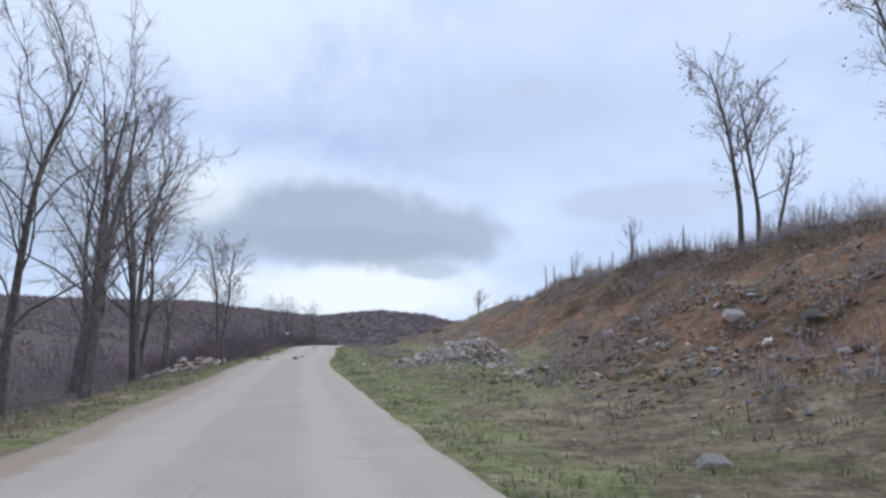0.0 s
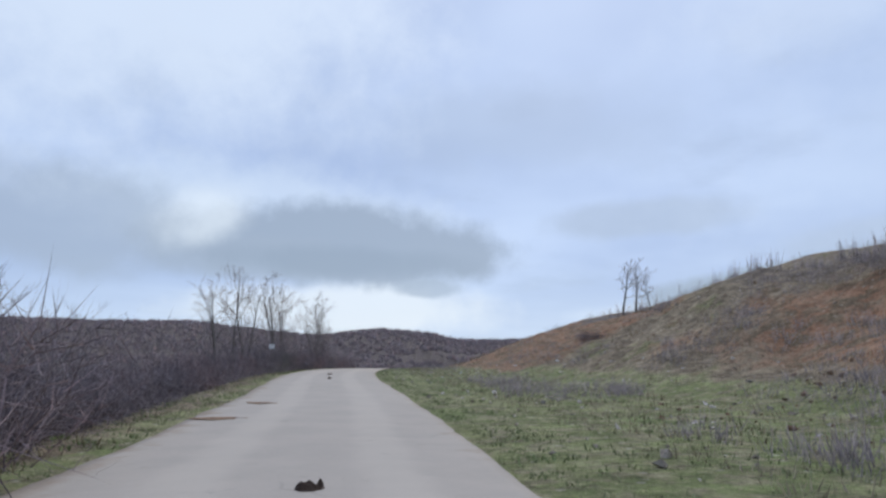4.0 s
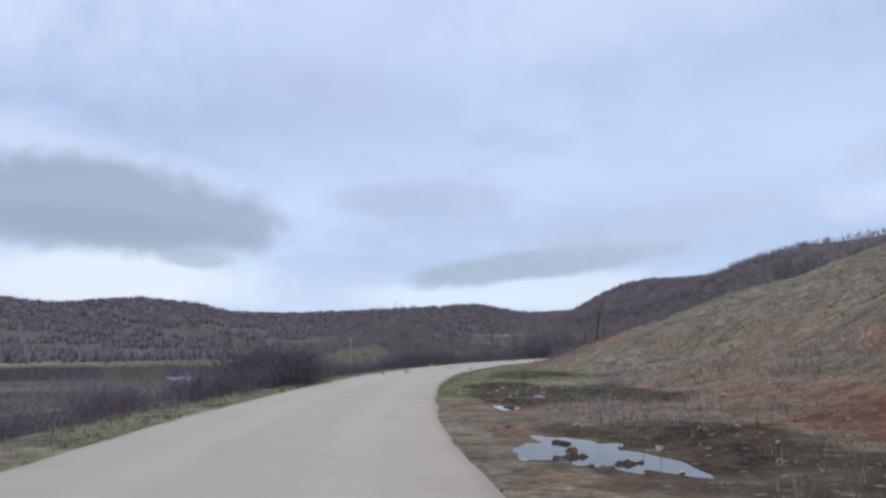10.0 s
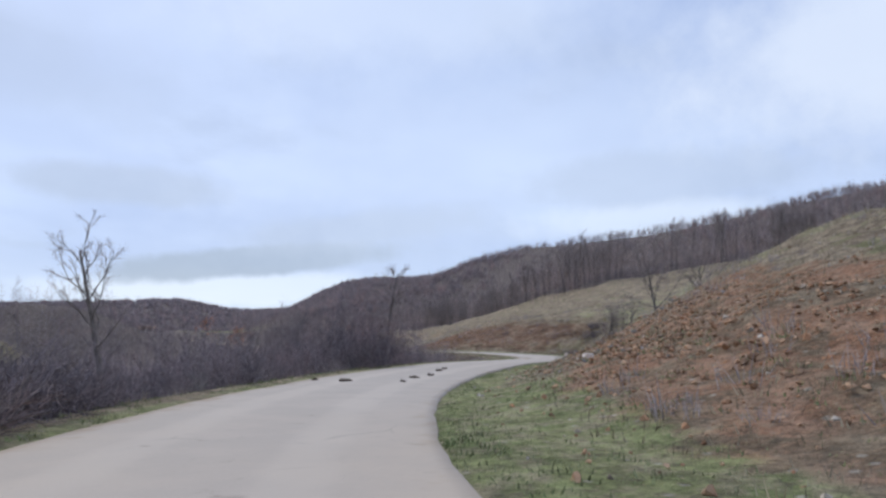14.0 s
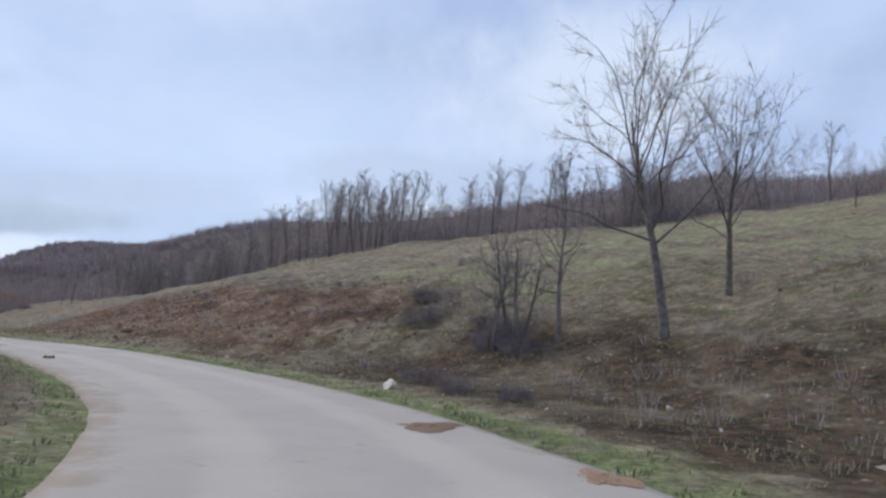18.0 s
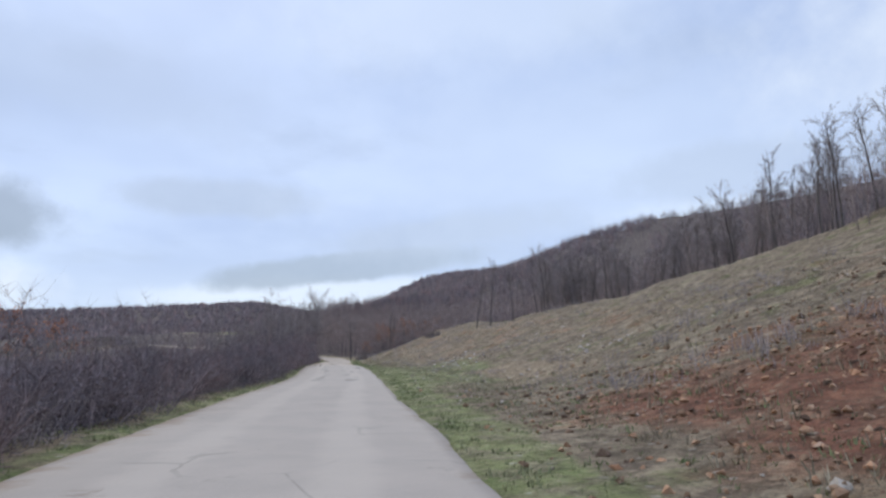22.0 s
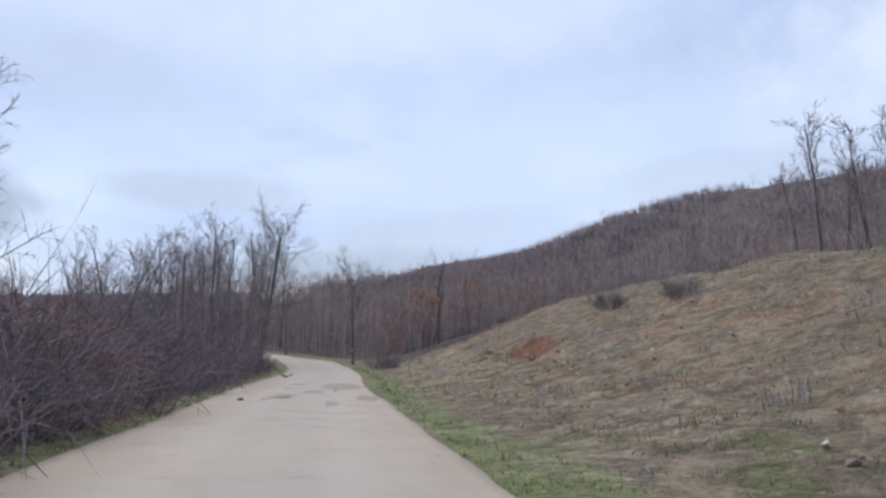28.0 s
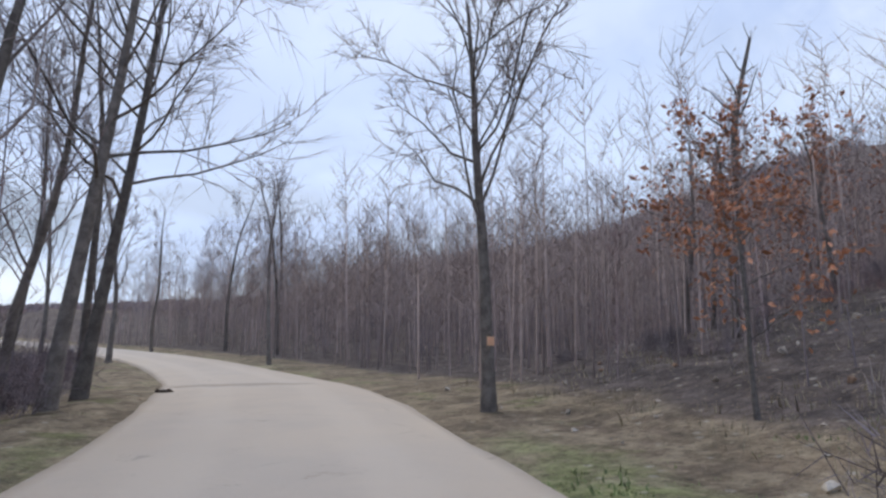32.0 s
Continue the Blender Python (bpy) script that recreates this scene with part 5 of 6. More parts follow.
# wood on the hill
def wood_spots(n, lo, hi, power):
    s, d = r3.uniform(150, 520, n), lo + (hi - lo) * r3.uniform(0, 1, n) ** power
    edge = along(WOOD_EDGE, s)
    x, y = place(s, d)
    ok = (d > edge) & (station(x, y)[1] > edge - 6) & (np.hypot(x - 147, y - 474) > 26)
    return x[ok], y[ok]


x, y = wood_spots(3400, 20, 85, 0.9)
scatter("hill_wood", "grey-brown leafless oak wood covering the hillside", "wood", light, x, y, r3.uniform(0.7, 1.15, len(x)) * np.interp(station(x, y)[0], [250, 300, 390, 402], [0.7, 0.78, 0.78, 1.0]), LIT_WOOD_TWIG, 5)
s, d = r3.uniform(186, 276, 900), 68 + 50 * r3.uniform(0, 1, 900)
xx, yy = place(s, d)
ok = station(xx, yy)[1] > along(WOOD_EDGE, s) - 2
x, y = np.concatenate([x, xx[ok]]), np.concatenate([y, yy[ok]])
scatter("meadow_wood", "leafless wood edging the top of the meadow", "wood", light, xx[ok], yy[ok], r3.uniform(0.75, 1.25, ok.sum()), TWIG, 26)
x, y = x + r3.uniform(-3, 3, len(x)), y + r3.uniform(-3, 3, len(x))
n = 1400
s = r3.uniform(255, 470, n)
d = along(WOOD_EDGE, s) + 1 + 34 * r3.uniform(0, 1, n)
xx, yy = place(s, d)
far_off = np.hypot(xx - 121.7, yy - 349.4) > 18
xx, yy, n = xx[far_off], yy[far_off], int(far_off.sum())
scatter("wood_front", "dense reddish-brown young growth at the front of the wood", "undergrowth", tall, xx, yy, r3.uniform(0.6, 1.3, n), LIT_WOOD_TWIG, 16)
scatter("wood_undergrowth", "brown brushy undergrowth in the hill wood", "undergrowth", brush, x, y, r3.uniform(0.8, 1.8, len(x)), THICKET, 6)
x, y = wood_spots(2600, 80, 200, 0.9)
scatter("upper_wood", "crowded leafless trees over the upper hillside", "wood", slight, x, y, r3.uniform(0.75, 1.25, len(x)) * np.interp(station(x, y)[0], [265, 300], [0.55, 0.8]), LIT_WOOD_TWIG, 12)
n = 1000
s, d = r3.uniform(400, 460, n), 5.5 + 45 * r3.uniform(0, 1, n)
x, y = place(s, d)
ok = np.hypot(x - 121, y - 349) > 15
scatter("wood_edge", "thin trees and brush crowding the wood's edge by the bend", "wood", light + tall, x[ok], y[ok], r3.uniform(0.7, 1.1, ok.sum()) * np.interp(s[ok], [400, 414, 424], [0.65, 0.75, 1.15]), LIT_WOOD_TWIG, 7)

# trees and russet brush close round the oak at the wood's edge
n = 110
s, d = r3.uniform(404, 434, n), 5.2 + 20 * r3.uniform(0, 1, n)
x, y = place(s, d)
ok = (np.hypot(x - 121, y - 349) > 13) & (np.hypot(x - 128.5, y - 358.5) > 2.2)
scatter("edge_trees", "slender bare trees standing close at the wood's edge", "wood", light, x[ok], y[ok], r3.uniform(0.75, 1.3, ok.sum()) * np.interp(s[ok], [404, 412], [0.65, 1.0]), LIT_WOOD_TWIG, 36)
n = 210
s, d = r3.uniform(402, 432, n), 5.5 + 19 * r3.uniform(0, 1, n)
x, y = place(s, d)
ok = np.hypot(x - 121, y - 349) > 10
scatter("edge_brush", "reddish-brown brush under the trees at the wood's edge", "undergrowth", tall, x[ok], y[ok], r3.uniform(0.3, 0.75, ok.sum()), THICKET, 37)
n = 60
s, d = r3.uniform(399, 409, n), 8.5 + 8 * r3.uniform(0, 1, n)
x, y = place(s, d)
scatter("bank_scrub", "low dark tangled scrub on the bank by the wood", "scrub", bushes[:3], x, y, r3.uniform(0.25, 0.5, n), THICKET, 38)

# taller trees round the last bend
dense = [young_tree(175 + i, 8.0, 0.06, 22, 110, 0.13, 0.25, 0.8) for i in range(5)]
n = 300
s, d = r3.uniform(406, 462, n), 4.5 + 40 * r3.uniform(0, 1, n)
x, y = place(s, d)
ok = (np.hypot(x - 121, y - 349) > 14) & (np.hypot(x - 128.5, y - 358.5) > 3)
scatter("bend_wood", "twiggy bare oaks crowding the inside of the last bend", "wood", dense, x[ok], y[ok], r3.uniform(0.6, 1.15, ok.sum()) * np.interp(s[ok], [406, 420], [0.75, 1.0]), LIT_WOOD_TWIG, 19)
n = 260
s, d = r3.uniform(300, 405, n), 34 + 30 * r3.uniform(0, 1, n)
x, y = place(s, d)
scatter("slope_oaks", "twiggy young oaks among the hill wood", "wood", dense, x, y, r3.uniform(0.6, 0.95, n), LIT_WOOD_TWIG, 20)

# woods and hedges on the far hills, and over the nearer valley floor
spikes = [slivers(160 + i, 6, 8.0, 3.5, 0.5, 1.0, 0.2, 0.25) for i in range(5)]
n = 20000
a, r = r3.uniform(-70, 75, n), 300 + 900 * r3.uniform(0, 1, n) ** 0.9
x, y = 40 + np.sin(np.radians(a)) * r, 200 + np.cos(np.radians(a)) * r
st, dd, _ = station(x, y)
patch = ripple(x, y, 170, 21) + 0.5 * ripple(x, y, 60, 22)
ok = ((patch > -0.3) | (r > 750)) & ((dd < -60) | (r > 560)) & (pasture(x, y) < 0.5)
scatter("far_woods", "leafless woods and hedges across the far hills", "wood", spikes, x[ok], y[ok], r3.uniform(0.5, 1.1, ok.sum()), THICKET, 8, sink=0.5)

n = 7200
s, d = r3.uniform(190, 540, n), 84 + 380 * r3.uniform(0, 1, n) ** 1.1
x, y = place(s, d)
mid = [slivers(165 + i, 15, 6.5, 3.0, 0.5, 0.15, 0.45, 0.55) for i in range(5)]
scatter("hilltop_wood", "leafless woods over the hilltop", "wood", mid, x, y, r3.uniform(0.6, 1.1, n) * np.interp(s, [265, 300], [0.55, 1.0]), THICKET, 18, sink=0.4)
# and over its shoulder past the end of the road
x, y = r3.uniform(110, 620, 6000), r3.uniform(440, 1000, 6000)
st, dd, _ = station(x, y)
ok = (st > 484) & (np.abs(dd) > 70) & (np.hypot(x - 147, y - 474) > 26)
scatter("shoulder_wood", "leafless woods over the hill's shoulder", "wood", mid, x[ok], y[ok], r3.uniform(0.6, 1.1, ok.sum()), THICKET, 29, sink=0.4)

# single bushes, each with its stems and twigs
def bush_thing(k, label):
    ob = tagged(new("bush"), label, "bush")
    stem, twig = bush_form(130 + k, 2.0, 46, 1700, 0.7, 1.1)
    new("base", array_mesh("base", *spikes_mesh(stem), BARK)).parent = ob
    new("crown", array_mesh("crown", *slips_mesh(twig), THICKET)).parent = ob
    return ob


bush = bush_thing(0, "rounded leafless purple-brown bush on the verge")
plant(bush, *(float(q) for q in place(397.4, 4.3)), 0.95, 0.4, 0.8)
bush_b = bush_thing(1, "loose leafless bush of thin upright stems")
plant(bush_b, *(float(q) for q in place(151, -6.0)), 0.8, 0.4)
for k, (s, d, sc) in enumerate(((178.5, -4.4, 1.1), (180, -5.0, 1.2), (176.5, -5.2, 1.1), (149, -5.2, 1.4), (140, -7.0, 0.7), (160, -5.2, 1.0), (384, 14.5, 0.8), (377, 15, 0.7), (80, 14.5, 0.6),
                 (246, 12, 0.8), (248, 14, 0.7), (243, 13, 0.8), (240, 11, 0.6), (236, 4.9, 0.4), (238, 5.4, 0.45), (234.5, 5.2, 0.35), (409, 9.5, 0.45), (411, 8.2, 0.4), (147.2, -4.3, 1.3), (148.2, -4.2, 1.4), (149.5, -4.4, 1.4), (150.8, -4.6, 1.2), (182.6, -4.3, 1.1), (184.4, -4.6, 1.1), (186.2, -4.8, 0.95))):
    x, y = place(s, d)
    plant_copy((bush, bush_b)[k % 2], float(x), float(y), sc, s)
for k, (x, y, sc) in enumerate(((66.6, 205.6, 0.6), (66.0, 206.2, 0.5))):
    plant_copy((bush_b, bush)[k % 2], x, y, sc, k * 1.3, sc * 1.5, label="tall many-stemmed bare thicket clump on the meadow")

# crest weeds, verge grass and dry tufts
stalks = [slivers(180 + i, 9, 1.3, 0.25, 0.5, 0.02, 0.1, 0.2) for i in range(4)]
s = np.concatenate([r3.uniform(-5, 108, 330), r3.uniform(18, 74, 420)])
d = along(CREST, s) + r3.normal(0.3, 1.0, len(s))
x, y = place(s, d)
scatter("crest_saplings", "row of thin dark saplings and stalks along the bank crest", "weeds", stalks, x, y, 0.3 + 0.9 * r3.uniform(0, 1, len(s)) ** 1.5, TWIG, 9)
tufts = [blades(190 + i, 10, 0.085, 0.15, 0.012) for i in range(5)]
n = 24000
s = r3.uniform(2, 401, n)
d = np.where(r3.uniform(size=n) < 0.72, 2.42 + 6.0 * r3.uniform(0, 1, n) ** 1.7, -(2.42 + 2.1 * r3.uniform(0, 1, n)))
x, y = place(s, d)
dry_land = np.all([np.hypot((s - q[0]) / (q[2] + 0.5), (d - q[1]) / (q[3] + 0.5)) > 1 for q in PUDDLES], axis=0) & ~((s > 119) & (s < 139) & (d > 0))
x, y = x[dry_land], y[dry_land]
n = len(x)
scatter("verge_grass", "short green winter grass on the road verges", "grass", tufts, x, y, r3.uniform(0.5, 1.4, n), BLADES, 10, sink=0.02)
dry = [blades(200 + i, 8, 0.2, 0.22, 0.011, 0.9) for i in range(5)]
n = 26000
s, d = r3.uniform(0, 410, n), 4.6 + 20 * r3.uniform(0, 1, n) ** 1.2
d = np.where(r3.uniform(size=n) < 0.1, -3 - 3 * r3.uniform(0, 1, n), d)
x, y = place(s, d)
ps, pd, _ = station(x, y)
dry_land = np.all([np.hypot((ps - q[0]) / (q[2] + 0.7), (pd - q[1]) / (q[3] + 0.7)) > 1 for q in PUDDLES], axis=0)
x, y = x[dry_land], y[dry_land]
n = len(x)
scatter("dry_grass", "bleached dry grass tufts over the bank", "grass", dry, x, y, r3.uniform(0.4, 1.3, n), STRAW, 11, sink=0.03)
weeds = [slivers(210 + i, 14, 0.5, 0.3, 0.4, 0.008, 0.3, 0.8) for i in range(4)]
n = 8500
s, d = np.where(r3.uniform(size=n) < 0.4, r3.uniform(-5, 80, n), r3.uniform(0, 412, n)), 5.5 + 18 * r3.uniform(0, 1, n)
x, y = place(s, d)
keep = (ripple(x, y, 14, 33) > 0.15) & ~((s > 153) & (s < 174) & (d < 13))
scatter("bank_weeds", "low brown weeds and dead stalks over the slope", "weeds", weeds, x[keep], y[keep], r3.uniform(0.5, 1.4, keep.sum()), TWIG, 13, sink=0.03)

# ---- stones, clods, water and small things ----
def rock_shape(seed, points=13, flat=0.75):
    """An angular stone about one metre across: the hull of scattered corners."""
    rng = np.random.RandomState(seed)
    bm = bmesh.new()
    for k in range(points):
        p = rng.normal(size=3)
        p *= 0.5 * rng.uniform(0.75, 1.05) / np.linalg.norm(p)
        bm.verts.new((p[0] * 1.2, p[1] * rng.uniform(0.8, 1.0), p[2] * flat))
    out = bmesh.ops.convex_hull(bm, input=bm.verts)
    loose = [v for v in bm.verts if not v.link_faces]
    bmesh.ops.delete(bm, geom=loose, context="VERTS")
    me = bpy.data.meshes.new("rock")
    bm.to_mesh(me)
    bm.free()
    return me


ROCKS = {}
for key, mat in (("pale", PALE_STONE), ("red", RED_STONE), ("grey", GREY_STONE), ("clod", DARK_CLOD)):
    ROCKS[key] = []
    for i in range(9):
        rock_me = rock_shape(300 + i, 10 if i < 4 else 8, 0.68 + 0.06 * (i % 5))
        rock_me.materials.append(mat)
        ROCKS[key].append(rock_me)
r4 = np.random.RandomState(77)


def rock_heap(name, label, spots, kinds, category="stones"):
    """A heap as one thing, each stone of it a part; spots are x, y, height over the ground, size."""
    root = tagged(new(name), label, category)
    ox, oy = float(np.mean([q[0] for q in spots])), float(np.mean([q[1] for q in spots]))
    oz = stand(ox, oy, 0)
    root.location = (ox, oy, oz)
    zs = land([q[0] for q in spots], [q[1] for q in spots])[0]
    for k, ((x, y, up_, size), z) in enumerate(zip(spots, zs)):
        kind = kinds[r4.randint(len(kinds))]
        o = new("rock", ROCKS[kind][r4.randint(4) if size > 0.4 else 4 + r4.randint(5)])
        o.parent = root
        o.matrix_basis = (Matrix.Translation((x - ox, y - oy, z + up_ + size * 0.12 - oz)) @ Matrix.Rotation(r4.uniform(0, 6.28), 4, "Z")
                          @ Matrix.Rotation(r4.uniform(-0.9, 0.9), 4, "X") @ Matrix.Diagonal((size * r4.uniform(0.8, 1.25), size, size * r4.uniform(0.75, 1.1), 1)))
    return root


def heap_spots(n, s0, s1, d0, d1, top, sizes, big=()):
    """Random spots over an oblong on the ground, heaped towards its middle."""
    out = []
    for k in range(n):
        u, v = r4.uniform(-1, 1), r4.uniform(-1, 1)
        while u * u + v * v > 1:
            u, v = r4.uniform(-1, 1), r4.uniform(-1, 1)
        s, d = (s0 + s1) / 2 + u * (s1 - s0) / 2, (d0 + d1) / 2 + v * (d1 - d0) / 2
        x, y = place(s, d)
        size = r4.uniform(*sizes) * (1.6 if r4.uniform() < 0.12 else 1)
        lift = top * max(0.0, 1 - u * u - v * v) * r4.uniform(0.1, 1) ** 0.8
        out.append((float(x), float(y), lift, size))
    for s, d, lift, size in big:
        x, y = place(s, d)
        out.append((float(x), float(y), lift, size))
    return out


rock_heap("rock_pile", "long heap of pale broken limestone dumped on the turf",
          heap_spots(100, 27.6, 34.5, 6.6, 10.6, 0.5, (0.16, 0.36), [(31.2, 8.6, 0.45, 0.6), (29.6, 9.0, 0.4, 0.55), (32.6, 7.6, 0.2, 0.5), (27.4, 8.4, 0.0, 0.5), (30.2, 6.9, 0.1, 0.45)])
          + heap_spots(120, 30.5, 42, 5.6, 11.2, 0.5, (0.15, 0.36), [(34.4, 8.2, 0.3, 0.6), (36.6, 8.6, 0.3, 0.55)]) + heap_spots(65, 38, 48.5, 7.8, 11.4, 0.3, (0.14, 0.32)),
          ("pale", "pale", "pale", "pale", "pale", "pale", "red"))
rock_heap("rock_pile", "low heap of pale reddish stones on the valley verge",
          heap_spots(150, 32.5, 42, -6.4, -3.2, 0.5, (0.14, 0.36),
          [(36.2, -5.2, 0.3, 0.6), (35.0, -4.8, 0.2, 0.55)]), ("pale", "pale", "pale", "red"))
rock_heap("rock_pile", "small heap of pale stones below the road", heap_spots(40, 18, 23, -15.5, -12.5, 0.3, (0.2, 0.5)), ("pale",))
rock_heap("rubble_bank", "reddish rubble slipped down the cut bank", heap_spots(260, 106, 124, 7.0, 13, 0.35, (0.08, 0.26)), ("red", "red", "red", "grey"))
rock_heap("rubble_bank", "grey and red rubble at the foot of the bank", heap_spots(280, 188, 211, 4.4, 11, 0.05, (0.06, 0.2)), ("red", "red", "grey"))
rock_heap("rubble_bank", "red-brown rubble spread over the slope by the road", heap_spots(290, 246, 284, 4.2, 13, 0.05, (0.06, 0.22),
          []), ("red", "red", "clod"))
rock_heap("earth_lumps", "dark lumps of damp earth dug out of the slope", heap_spots(170, 245, 290, 4.6, 15, 0.0, (0.08, 0.22),
          [(258.0, 4.5, 0.08, 0.42), (260.0, 6.0, 0.08, 0.45), (260.7, 6.1, 0.05, 0.34), (264.0, 8.2, 0.05, 0.4)]), ("clod",), "clods")
rock_heap("scattered_stones", "pale stones strewn over the roadside turf", heap_spots(150, 298, 352, 4.6, 17, 0.0, (0.06, 0.2)) + heap_spots(85, 321, 335, 7.8, 11.0, 0.0, (0.1, 0.3)) + heap_spots(45, 303, 312, 11.0, 14.0, 0.0, (0.08, 0.26)), ("pale", "pale", "pale", "pale", "red"))
rock_heap("rubble_bank", "grey and brown stones tumbled down the cut bank", heap_spots(200, 8, 29, 6.2, 13, 0.0, (0.12, 0.36)), ("pale", "grey", "red", "clod"))
rock_heap("scattered_stones", "pale stones strewn on the turf before the heap", heap_spots(150, 44, 96, 3.4, 13, 0.0, (0.06, 0.19)), ("pale", "pale", "grey"))
rock_heap("rubble_bank", "red clods fallen from a small earth scarp", heap_spots(120, 375, 391, 6.8, 11.0, 0.0, (0.06, 0.22)), ("red",))
for s, d, size in ((14.5, 10.6, 0.55), (6.9, 4.8, 0.35), (191.4, 6.1, 0.4), (237.0, 3.8, 0.5), (178.5, -3.2, 0.42)):
    x, y = place(s, d)
    o = tagged(new("boulder", ROCKS["pale"][int(s) % 4]), "single pale weathered boulder lying on the turf", "stone")
    o.matrix_basis = Matrix.Translation((float(x), float(y), stand(float(x), float(y), 0) + size * 0.15)) @ Matrix.Diagonal((size, size * 0.8, size, 1))

# loose small stones over the banks and verges
pebbles = []
for i in range(7):
    hull = rock_shape(500 + i, 9, 0.8)
    pebbles.append((np.array([tuple(v.co) for v in hull.vertices]), np.array([list(f.vertices) for f in hull.polygons])))
for name, label, n, s0, s1, d0, d1, top, mat in (("rubble", "pale broken rubble filling the rock heap", 2000, 27.5, 35, 6.4, 10.8, 0.4, PALE_STONE), ("rubble", "pale broken stones spread along the rock heap", 2200, 30.5, 42, 5.4, 11.4, 0.35, PALE_STONE), ("rubble", "pale broken stones trailing from the rock heap", 800, 38, 48.5, 7.8, 11.4, 0.2, PALE_STONE), ("rubble", "reddish rubble between the stones of the slipped bank", 900, 103, 127, 7, 17, 0.0, RED_STONE),
                                                ("rubble", "red-grey rubble at the foot of the bank", 3000, 172, 214, 3.8, 13, 0.0, RUBBLE_STONE), ("rubble", "red-brown rubble over the slope", 1100, 245, 286, 4.2, 14, 0.0, RED_STONE), ("rubble", "orange-brown rubble covering the cut slope", 5200, 258, 296, 3.6, 14.5, 0.0, RUBBLE_STONE),
                                                ("rubble", "pale rubble in the heap on the valley verge", 400, 32, 41.5, -7.0, -3.1, 0.3, PALE_STONE), ("rubble", "grey stones strewn over the first bank", 2600, 2, 30, 6, 16, 0.0, GREY_STONE), ("rubble", "red-brown rubble slipped down the first bank", 1800, 6, 28, 6, 14, 0.0, RUBBLE_STONE)):
    u, v = r4.normal(0, 0.42, n), r4.normal(0, 0.42, n)
    s, d = (s0 + s1) / 2 + u * (s1 - s0) / 2, (d0 + d1) / 2 + v * (d1 - d0) / 2
    ok = np.abs(d) > 2.9
    x, y = place(s[ok], d[ok])
    lift = top * np.clip(1 - u[ok] ** 2 - v[ok] ** 2, 0, 1) * r4.uniform(0, 1, ok.sum())
    # stones lie in layers of a few heights
    for k in range(3):
        pick = (lift >= top * k / 3) & ((lift < top * (k + 1) / 3) | (k == 2)) if top else np.full(ok.sum(), k == 0)
        if pick.sum() > 3:
            scatter(name, label, "stones", pebbles, x[pick], y[pick], 0.06 + (0.26 if top else 0.13) * r4.uniform(0, 1, pick.sum()) ** 2.4, mat, 30 + k, sink=-0.02 - top * k / 3, smooth=False)
n = 5200
s, d = r4.uniform(0, 412, n), 3.0 + 19 * r4.uniform(0, 1, n)
x, y = place(s, d)
scatter("loose_stones", "small loose stones and clods strewn over the banks", "stones", pebbles, x, y, 0.05 + 0.17 * r4.uniform(0, 1, n) ** 3, LOOSE_STONE, 21, sink=-0.01, smooth=False)
n = 3600
s, d = r4.uniform(70, 412, n), 6.0 + 17 * r4.uniform(0, 1, n)
x, y = place(s, d)
scatter("earth_clods", "dark red-brown clods of earth over the banks", "clods", pebbles, x, y, 0.04 + 0.14 * r4.uniform(0, 1, n) ** 2.5, CLAY, 22, sink=0.0, smooth=False)
n = 3400
s, d = np.concatenate([r4.uniform(244, 296, 2400), r4.uniform(4, 60, 1000)]), np.concatenate([4.0 + 13 * r4.uniform(0, 1, 2400), 6.5 + 11 * r4.uniform(0, 1, 1000)])
x, y = place(s, d)
scatter("damp_clods", "dark damp clods of earth strewn over the dug slopes", "clods", pebbles, x, y, 0.04 + 0.2 * r4.uniform(0, 1, n) ** 2.6, DARK_CLOD, 28, sink=0.0, smooth=False)
n = 1500
s = r4.uniform(2, 412, n)
d = np.where(r4.uniform(size=n) < 0.5, 1, -1) * (1.7 + 0.85 * r4.uniform(0, 1, n) ** 0.5)
x, y = place(s, d)
scatter("road_grit", "grit and crumbs of clay along the road's edges", "grit", pebbles, x, y, 0.015 + 0.045 * r4.uniform(0, 1, n) ** 3, CLAY, 23, sink=-0.02, smooth=False)


# dung and clay dropped on the road
def clod_shape(seed, mat, lumps):
    """A low body of soft lumps run together, about one metre across."""
    rng = np.random.RandomState(seed)
    spots = rng.normal(0, 0.2, (lumps, 2))
    wide, high = rng.uniform(0.1, 0.22, lumps), rng.uniform(0.1, 0.26, lumps)
    bm = bmesh.new()
    rings = []
    for j in range(9):
        ring = []
        for i in range(26):
            t, r = i * 2 * math.pi / 26, (j + 0.4) / 8.4 * 0.5
            if j > 5:
                r *= 1 + rng.uniform(-0.14, 0.14)
            x, y = math.cos(t) * r, math.sin(t) * r * 0.85
            z = max(h * math.exp(-((x - p[0]) ** 2 + (y - p[1]) ** 2) / (w * w)) for p, w, h in zip(spots, wide, high))
            ring.append(bm.verts.new((x, y, (z + rng.uniform(-0.015, 0.015)) if j < 8 else -0.03)))
        rings.append(ring)
    for p, q in zip(rings, rings[1:]):
        for i in range(26):
            bm.faces.new((p[i], q[i], q[(i + 1) % 26], p[(i + 1) % 26]))
    bm.faces.new(rings[0])
    me = bpy.data.meshes.new("clod")
    bm.to_mesh(me)
    bm.free()
    me.materials.append(mat)
    return me


def on_road(s, d):
    x, y = place(s, d)
    return float(x), float(y), float(np.interp(s, RS, RZ)) + 0.035 * (1 - min(1, abs(d) / HALF) ** 2) + 0.016


